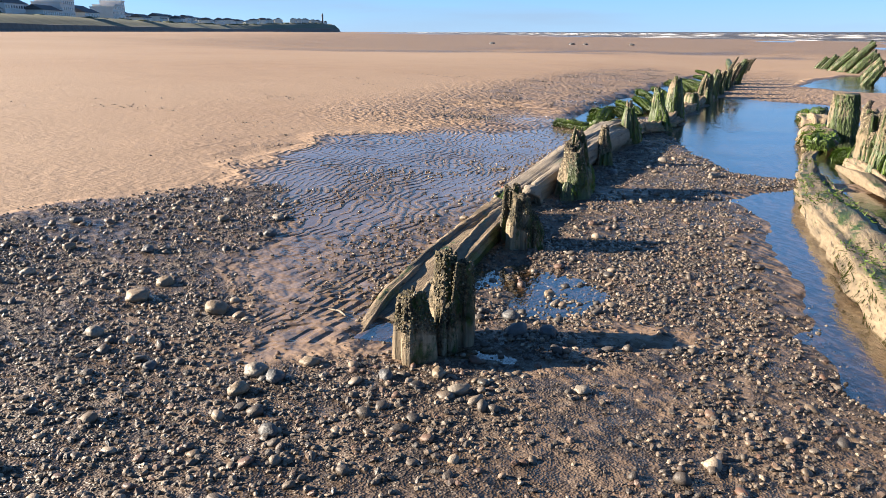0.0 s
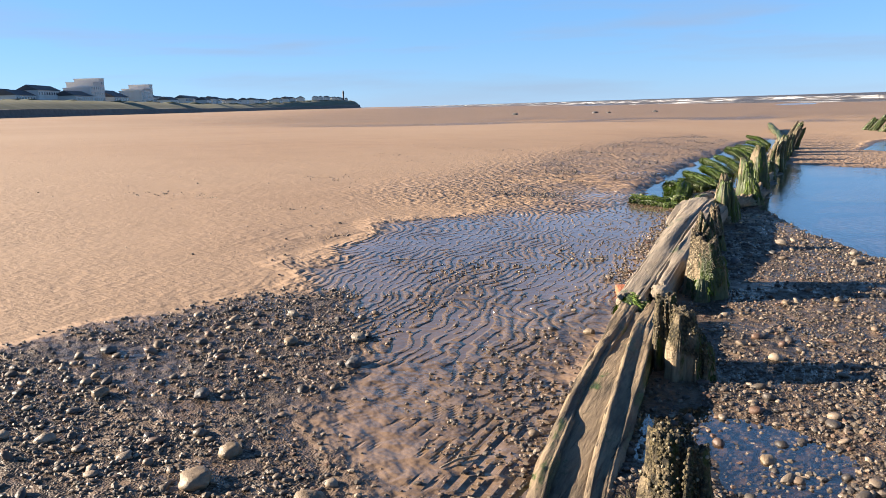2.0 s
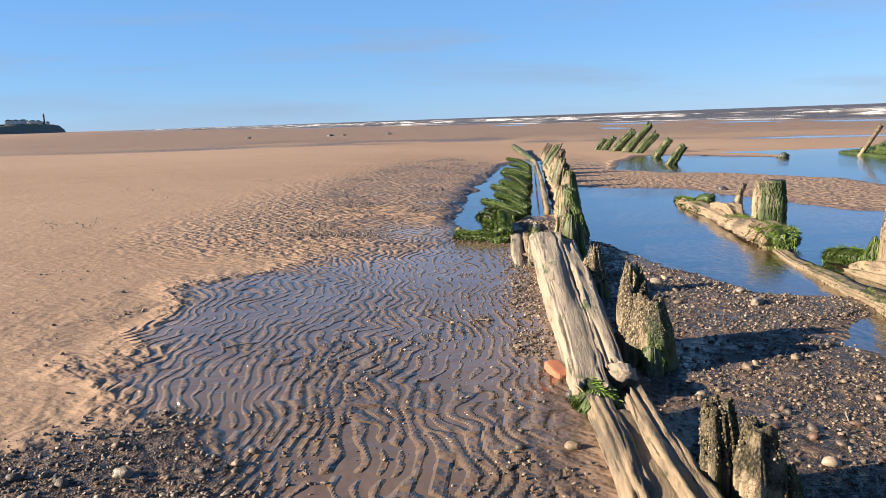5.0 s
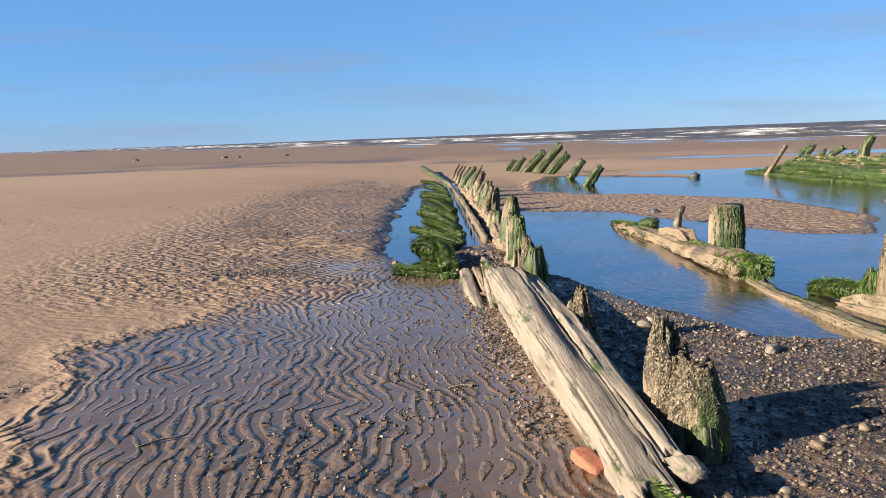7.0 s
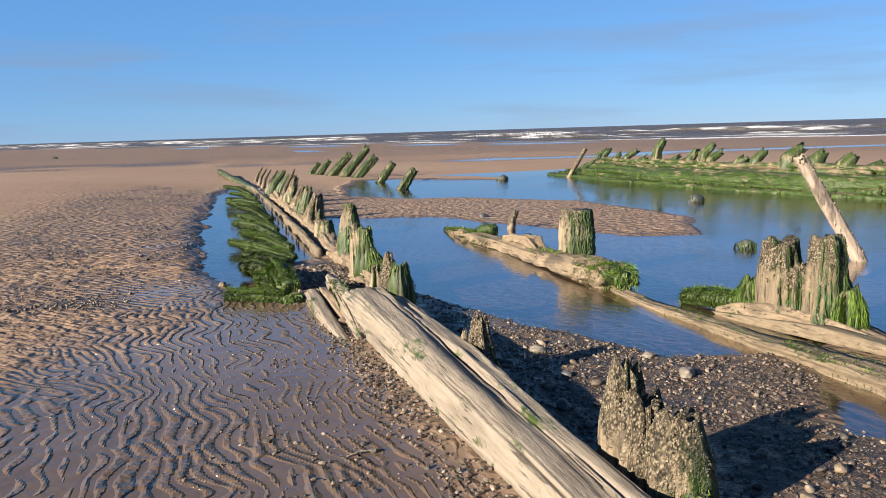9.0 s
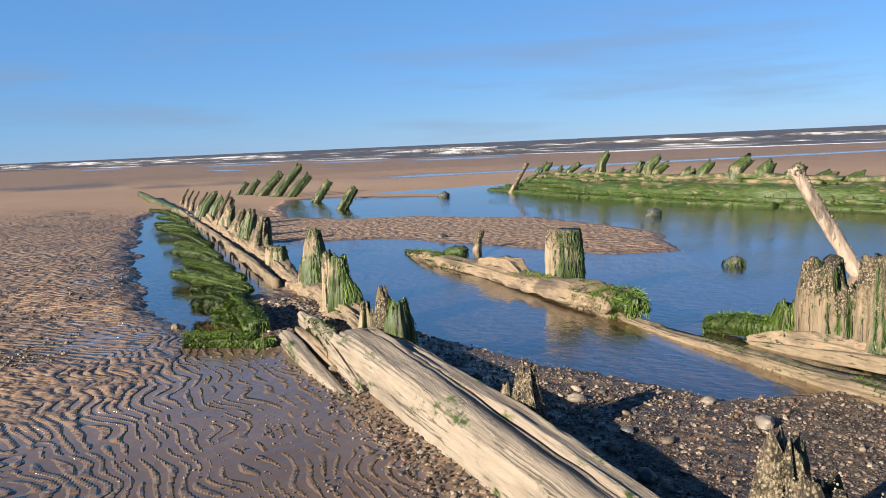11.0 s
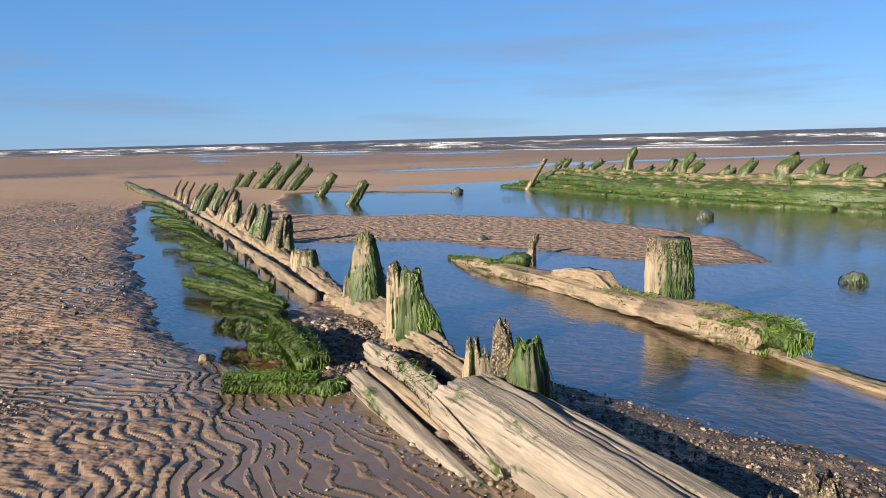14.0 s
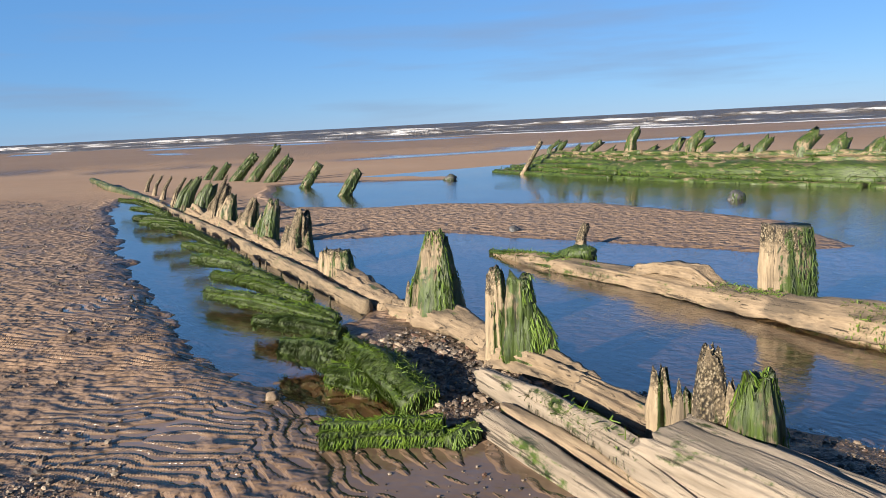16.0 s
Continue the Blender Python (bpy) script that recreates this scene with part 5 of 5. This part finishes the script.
def stone(x, y, size, tone, seed, flat=0.65, label=""):
    size *= 0.74
    v, f = pebble_shape(3, seed)
    v = v * (1 + 0.12 * fbm(v[:, 0] * 3, v[:, 1] * 3, v[:, 2] * 3, 2, seed + 1))[:, None]
    rng = np.random.default_rng(seed)
    v = v * np.array([rng.uniform(0.9, 1.25), rng.uniform(0.75, 1.0), flat * rng.uniform(0.85, 1.1)]) * size
    a = rng.uniform(0, 6.28)
    v = np.stack([v[:, 0] * math.cos(a) - v[:, 1] * math.sin(a), v[:, 0] * math.sin(a) + v[:, 1] * math.cos(a), v[:, 2]], 1)
    z = float(ground_at(np.array([x]), np.array([y]))[0][0])
    return thing("stone", (x, y, z + size * flat * 0.4), label or "smooth worn beach stone on wet shingle", "stone", "large beach stones", me=mesh_of("stone", v, f, tone))


def plain_stone(name, a, b):
    s = Shade(name)
    color = s.mix(s.ramp(s.noise(18, 5), [(0.3, 0.0), (0.7, 1.0)]), a, b)
    color = s.mix(s.ramp(s.noise(120, 3), [(0.5, 0.0), (0.8, 0.6)]), color, tuple(v * 0.4 for v in b))
    return s.done(color, 0.55, s.bump(s.noise(90, 5), 0.006, 0.7))


S_TAN = plain_stone("tan_stone", (0.26, 0.195, 0.125), (0.17, 0.125, 0.08))
S_GREY = plain_stone("grey_stone", (0.10, 0.10, 0.10), (0.055, 0.055, 0.056))
S_PALE = plain_stone("pale_stone", (0.25, 0.215, 0.172), (0.17, 0.142, 0.11))
TONES = {S_TAN: "tan sandstone cobble on wet shingle", S_GREY: "dark grey rounded cobble on wet shingle", S_PALE: "pale rounded cobble on wet shingle"}
STONES = [(-3.38, 3.40, 0.075, S_TAN), (-3.32, 3.12, 0.085, S_TAN), (-2.80, 3.17, 0.085, S_TAN), (-2.10, 2.60, 0.075, S_PALE), (-1.98, 2.58, 0.06, S_GREY), (-1.95, 2.80, 0.055, S_TAN),
          (-2.05, 2.42, 0.06, S_TAN), (-1.35, 2.92, 0.05, S_TAN), (-1.55, 2.80, 0.05, S_GREY), (-1.20, 2.80, 0.06, S_PALE), (-0.72, 3.02, 0.045, S_PALE), (-2.65, 1.62, 0.075, S_GREY), (-2.45, 1.52, 0.08, S_TAN),
          (-0.35, 1.72, 0.07, S_PALE), (0.0, 2.05, 0.05, S_PALE), (0.55, 2.25, 0.07, S_GREY), (-3.10, 2.62, 0.06, S_PALE), (-2.58, 2.45, 0.05, S_GREY), (-1.72, 2.18, 0.06, S_GREY), (-1.25, 4.28, 0.045, S_TAN),
          (-3.50, 4.60, 0.075, S_GREY), (-3.72, 5.02, 0.07, S_PALE), (-4.40, 5.25, 0.055, S_PALE), (-4.05, 4.75, 0.06, S_TAN), (-3.95, 3.85, 0.06, S_GREY), (-4.4, 3.6, 0.05, S_TAN), (-4.9, 4.1, 0.06, S_GREY),
          (-0.78, 8.63, 0.085, S_PALE), (-1.45, 9.50, 0.075, S_PALE), (-0.80, 9.05, 0.06, S_PALE), (-1.5, 8.9, 0.05, S_GREY), (-0.95, 7.15, 0.05, S_TAN), (-1.30, 6.95, 0.045, S_TAN), (-2.0, 6.2, 0.05, S_TAN),
          (-2.38, 6.45, 0.05, S_GREY), (-2.42, 5.75, 0.05, S_TAN), (-3.60, 13.05, 0.06, S_TAN), (-2.65, 10.85, 0.075, S_TAN), (-1.78, 8.35, 0.07, S_GREY), (-1.2, 3.55, 0.07, S_GREY), (-1.3, 3.75, 0.06, S_GREY), (-1.05, 3.6, 0.06, S_GREY)]
for i, (x, y, size, tone) in enumerate(STONES):
    stone(x, y, size, tone, 900 + i, label=TONES[tone])
for i, (x, y, size, tone) in enumerate([(6.05, 18.6, 0.17, S_GREY), (2.95, 12.9, 0.12, S_GREY), (5.4, 28.2, 0.17, S_GREY), (1.15, 18.0, 0.09, S_GREY)]):
    v, f = pebble_shape(3, 960 + i)
    v = v * (1 + 0.35 * fbm(v[:, 0] * 2.5, v[:, 1] * 2.5, v[:, 2] * 2.5 + i, 3, 961 + i))[:, None] * np.array([1, 0.8, 0.75]) * size
    ob = thing("pool_rock", (x, y, 0.02), "small dark weedy rock breaking the pool surface", "rock", "rocks in the pool")
    part("rock", mesh_of("rock", v, f, tone), ob)
    if i < 3:
        me = ob.children[0].data
        part("seaweed", fronds("seaweed", WEED_DARK, spots_on(me, 70, i, lambda p, n: n.z > 0), 0.1, 0.02, i), ob, "dark green weed")


def brick_material():
    s = Shade("red_brick")
    color = s.mix(s.ramp(s.noise(25, 5), [(0.35, 0.0), (0.7, 1.0)]), (0.46, 0.15, 0.07), (0.30, 0.12, 0.07))
    color = s.mix(s.ramp(s.noise(8, 3), [(0.55, 0.0), (0.75, 0.7)]), color, (0.42, 0.33, 0.24))
    return s.done(color, 0.8, s.bump(s.noise(110, 5), 0.008))


bm = bmesh.new()
bmesh.ops.create_cube(bm, size=1.0)
bmesh.ops.scale(bm, vec=(0.105, 0.20, 0.065), verts=bm.verts)
bmesh.ops.subdivide_edges(bm, edges=bm.edges[:], cuts=7, use_grid_fill=True)
for p in bm.verts:
    r = Vector((p.co.x / 0.0525, p.co.y / 0.10, p.co.z / 0.0325))
    k = (abs(r.x) ** 6 + abs(r.y) ** 6 + abs(r.z) ** 6) ** (1 / 6)
    p.co *= (1 / max(k, 1)) * (1 + 0.08 * noise.noise(p.co * 25))
me = bpy.data.meshes.new("brick")
bm.to_mesh(me)
bm.free()
me.materials.append(brick_material())
me.polygons.foreach_set("use_smooth", np.full(len(me.polygons), True))
brick = thing("brick", (-2.45, 6.85, 0.04), "worn orange-red brick lying beside the beam", "brick", me=me, turn=25)
brick.rotation_euler[0] = 0.2


for x, y, turn, ln in [(-2.42, 3.72, 60, 0.10), (-2.2, 3.45, -20, 0.08), (-4.6, 7.2, 35, 0.12), (-3.0, 8.1, 10, 0.09), (-1.0, 6.2, 70, 0.10)]:
    z = float(ground_at(np.array([x]), np.array([y]))[0][0])
    thing("driftwood_twig", (x, y, z + 0.006), "thin pale driftwood twig on wet sand", "twig", "driftwood twigs", turn=turn,
          me=timber_mesh("driftwood_twig", W_BEAM, [(-ln, 0, 0), (0, 0.012, 0.006), (ln, -0.008, 0.002)], [0.004, 0.006, 0.003], [0.004, 0.006, 0.003], 8, 14, 0.1, 0.1, 990))
BRICK_M = brick.data.materials[0]
for i, (x, y, size) in enumerate([(-2.16, 4.36, 0.02), (-2.05, 4.9, 0.024), (-1.98, 5.45, 0.035), (-2.62, 11.05, 0.04)]):
    v, f = pebble_shape(2, 975 + i)
    z = float(ground_at(np.array([x]), np.array([y]))[0][0])
    thing("brick_fragment", (x, y, z + size * 0.5), "small worn red brick fragment lodged by the log", "brick", "brick fragments", me=mesh_of("brick_fragment", v * np.array([1.2, 0.9, 0.7]) * size, f, BRICK_M))
for i, (x, y, size) in enumerate([(-36, 94, 0.25), (-27, 98, 0.25), (-25.5, 99, 0.18), (-20, 100, 0.22)]):
    v, f = pebble_shape(3, 985 + i)
    z = float(ground_at(np.array([float(x)]), np.array([float(y)]))[0][0])
    thing("distant_rock", (x, y, z + size * 0.2), "dark rock on the distant wet flats", "rock", "rocks on the flats", me=mesh_of("distant_rock", v * np.array([1.5, 1.0, 0.7]) * size, f, S_GREY))


# ---- the distant shore ----
def coast(u, v, z=0.0):
    return (u * SEAWARD[0] + v * ALONG[0], u * SEAWARD[1] + v * ALONG[1], z)


def plain(name, a, b, scale, rough=0.85):
    s = Shade(name)
    return s.done(s.mix(s.ramp(s.noise(scale, 5), [(0.35, 0.0), (0.65, 1.0)]), a, b), rough)


# wall, turf, shrub and building colours are raised, in place of distance haze
WALL_M = plain("sea_wall_stone", (0.11, 0.10, 0.09), (0.18, 0.16, 0.14), 0.4)
TURF = plain("turf", (0.07, 0.085, 0.035), (0.15, 0.145, 0.075), 0.14)
CONCRETE = plain("haze_paled_concrete", (0.80, 0.77, 0.72), (0.72, 0.68, 0.63), 0.2)
RENDER = plain("haze_paled_house_wall", (0.80, 0.78, 0.75), (0.70, 0.67, 0.63), 0.15)
SLATE = plain("roof_slate", (0.10, 0.095, 0.10), (0.14, 0.12, 0.12), 0.3)
GLASS = plain("window_glass", (0.05, 0.06, 0.07), (0.08, 0.09, 0.10), 0.5, 0.15)
SHRUB = plain("shrub_leaves", (0.07, 0.085, 0.04), (0.12, 0.125, 0.06), 0.3)

vs = np.concatenate([np.arange(-500, 1200, 12.0), np.arange(1200, 3300, 40.0)])


def hill(v):
    return 1 + 2.0 * float(ss(700, 2500, v))


def bay(v):
    return 85 * float(ss(900, 3000, v))


def ribbon(profile, taper):
    """A band along the coast: profile gives (u, z) across it."""
    verts = []
    for i, v in enumerate(vs):
        k = float(ss(3300, taper, v))
        for u, z in profile:
            w = (1 + 0.10 * float(vnoise(v * 0.02, u * 0.1, z, 61))) * hill(v)
            verts.append(coast(u + 4 * float(vnoise(v * 0.004, 0, 0, 62)) + bay(v), v, 1.3 + (z - 1.3) * (0.25 + 0.75 * k) * w))
    m = len(profile)
    faces = [(i * m + j, i * m + j + 1, (i + 1) * m + j + 1, (i + 1) * m + j) for i in range(len(vs) - 1) for j in range(m - 1)]
    return verts, faces


v, f = ribbon([(-116, -0.5), (-117, 2.2), (-119, 2.3), (-119.6, 4.4), (-121, 4.5)], 3050)
thing("sea_wall", (0, 0, 0), "long dark stone sea wall along the beach", "sea wall", kind="structure", me=mesh_of("sea_wall", v, f, WALL_M, False))
v, f = ribbon([(-121, 4.5), (-127, 6.2), (-134, 8.3), (-150, 9.2), (-260, 9.0), (-600, 6.0)], 3050)
thing("embankment", (0, 0, 0), "grassy embankment above the sea wall", "embankment", kind="structure", me=mesh_of("embankment", v, f, TURF))


def box(bm, x0, x1, y0, y1, z0, z1):
    q = [bm.verts.new(c) for c in ((x0, y0, z0), (x1, y0, z0), (x1, y1, z0), (x0, y1, z0), (x0, y0, z1), (x1, y0, z1), (x1, y1, z1), (x0, y1, z1))]
    for a in ((0, 3, 2, 1), (4, 5, 6, 7), (0, 1, 5, 4), (1, 2, 6, 5), (2, 3, 7, 6), (3, 0, 4, 7)):
        bm.faces.new([q[i] for i in a])


def box_mesh(name, boxes, material):
    bm = bmesh.new()
    for b in boxes:
        box(bm, *b)
    me = bpy.data.meshes.new(name)
    bm.to_mesh(me)
    bm.free()
    me.materials.append(material)
    return me


def at_coast(name, u, v, z, label, category, group=""):
    ob = thing(name, coast(u, v, z), label, category, group)
    ob.rotation_euler[2] = math.atan2(ALONG[1], ALONG[0])
    return ob


def tower_block(u, v, z, steps, label):
    """A stepped concrete block: steps of (start along, end along, height)."""
    ob = at_coast("apartment_building", u, v, z, label, "building", "blocks behind the beach")
    for a, b, h in steps:
        part("wall", box_mesh("wall", [(a, b, -7, 7, -2, h)], CONCRETE), ob)
        part("roof", box_mesh("roof", [(a - 0.3, b + 0.3, -7.3, 7.3, h, h + 0.5)], CONCRETE), ob)
        for fl in range(int(h // 3)):
            for k in range(int((b - a) // 3)):
                for yy in (-7.06, 6.98):
                    part("window", box_mesh("window", [(a + 0.8 + k * 3, a + 2.3 + k * 3, yy, yy + 0.08, 0.9 + fl * 3, 2.4 + fl * 3)], GLASS), ob)
    return ob


tower_block(-155, 455, 8.6, [(-11, -6, 7.5), (-6, 6, 10.5), (6, 12, 12.8)], "tall stepped concrete block above the embankment")
tower_block(-157, 560, 8.6, [(-14, -8, 8), (-8, 8, 9.5), (8, 15, 12.5)], "stepped pale concrete block beside its neighbour")


def house(u, v, z, w, h, kind):
    ob = at_coast("house", u, v, z, "distant pale seaside house with slate roof", "house", "distant houses")
    part("wall", box_mesh("wall", [(-w / 2, w / 2, -5, 5, -2, h)], RENDER if kind else CONCRETE), ob)
    bm = bmesh.new()
    a = [bm.verts.new(c) for c in ((-w / 2 - 0.4, -5.4, h), (w / 2 + 0.4, -5.4, h), (w / 2 + 0.4, 5.4, h), (-w / 2 - 0.4, 5.4, h), (-w / 2 - 0.4, 0, h + 2.6), (w / 2 + 0.4, 0, h + 2.6))]
    for q in ((0, 1, 5, 4), (2, 3, 4, 5), (0, 4, 3), (1, 2, 5), (3, 2, 1, 0)):
        bm.faces.new([a[i] for i in q])
    me = bpy.data.meshes.new("roof")
    bm.to_mesh(me)
    bm.free()
    me.materials.append(SLATE)
    part("roof", me, ob)
    for k in range(int(w // 3)):
        part("window", box_mesh("window", [(-w / 2 + 0.8 + 3 * k, -w / 2 + 2.2 + 3 * k, -5.05, -4.97, h - 2.2, h - 0.9)], GLASS), ob)


rng = np.random.default_rng(77)
for i in range(84):
    v = 380 + 2200 * (i / 84) ** 1.25 + rng.uniform(-8, 8)
    house(-146 - rng.uniform(0, 40) + bay(v), v, 8.2 * hill(v) - 1, rng.uniform(10, 26) * (1 + v / 2500), rng.uniform(3, 6) + 2.5 * (i > 45) + 1.2, i % 2)
tower = at_coast("beacon_tower", -150 + bay(2480), 2480, 22, "slender distant tower on the headland", "tower")
part("shaft", mesh_of("shaft", *sweep([(0, 0, 0), (0, 0, 24)], [3.0, 2.2], [3.0, 2.2], 12, 4, 0, 0, 1, 1.0, up=(0, 1, 0.02))[:2], SLATE), tower)
part("lantern", mesh_of("lantern", *sweep([(0, 0, 24), (0, 0, 29), (0, 0, 33)], [3.0, 2.6, 0.5], [3.0, 2.6, 0.5], 12, 6, 0, 0, 1, 1.0, up=(0, 1, 0.02))[:2], SLATE), tower)

sv_, sf_ = pebble_shape(2, 70)
bv, bf, base = [], [], 0
for i in range(420):
    v = -60 + 2500 * rng.random() ** 1.6
    c = np.array(coast(-138 - 30 * rng.random() + bay(v), v, 8.3 * hill(v)))
    bv.append(sv_ * np.array([rng.uniform(2, 6), rng.uniform(2, 6), rng.uniform(0.5, 1.4)]) * (1 + 0.3 * vnoise(sv_[:, 0] * 3, sv_[:, 1] * 3, sv_[:, 2] * 3, i))[:, None] + c)
    bf.append(sf_ + base)
    base += len(sv_)
thing("shrubs", (0, 0, 0), "low dark shrubs along the embankment", "shrubs", kind="stuff", me=mesh_of("shrubs", np.vstack(bv), np.vstack(bf), SHRUB))
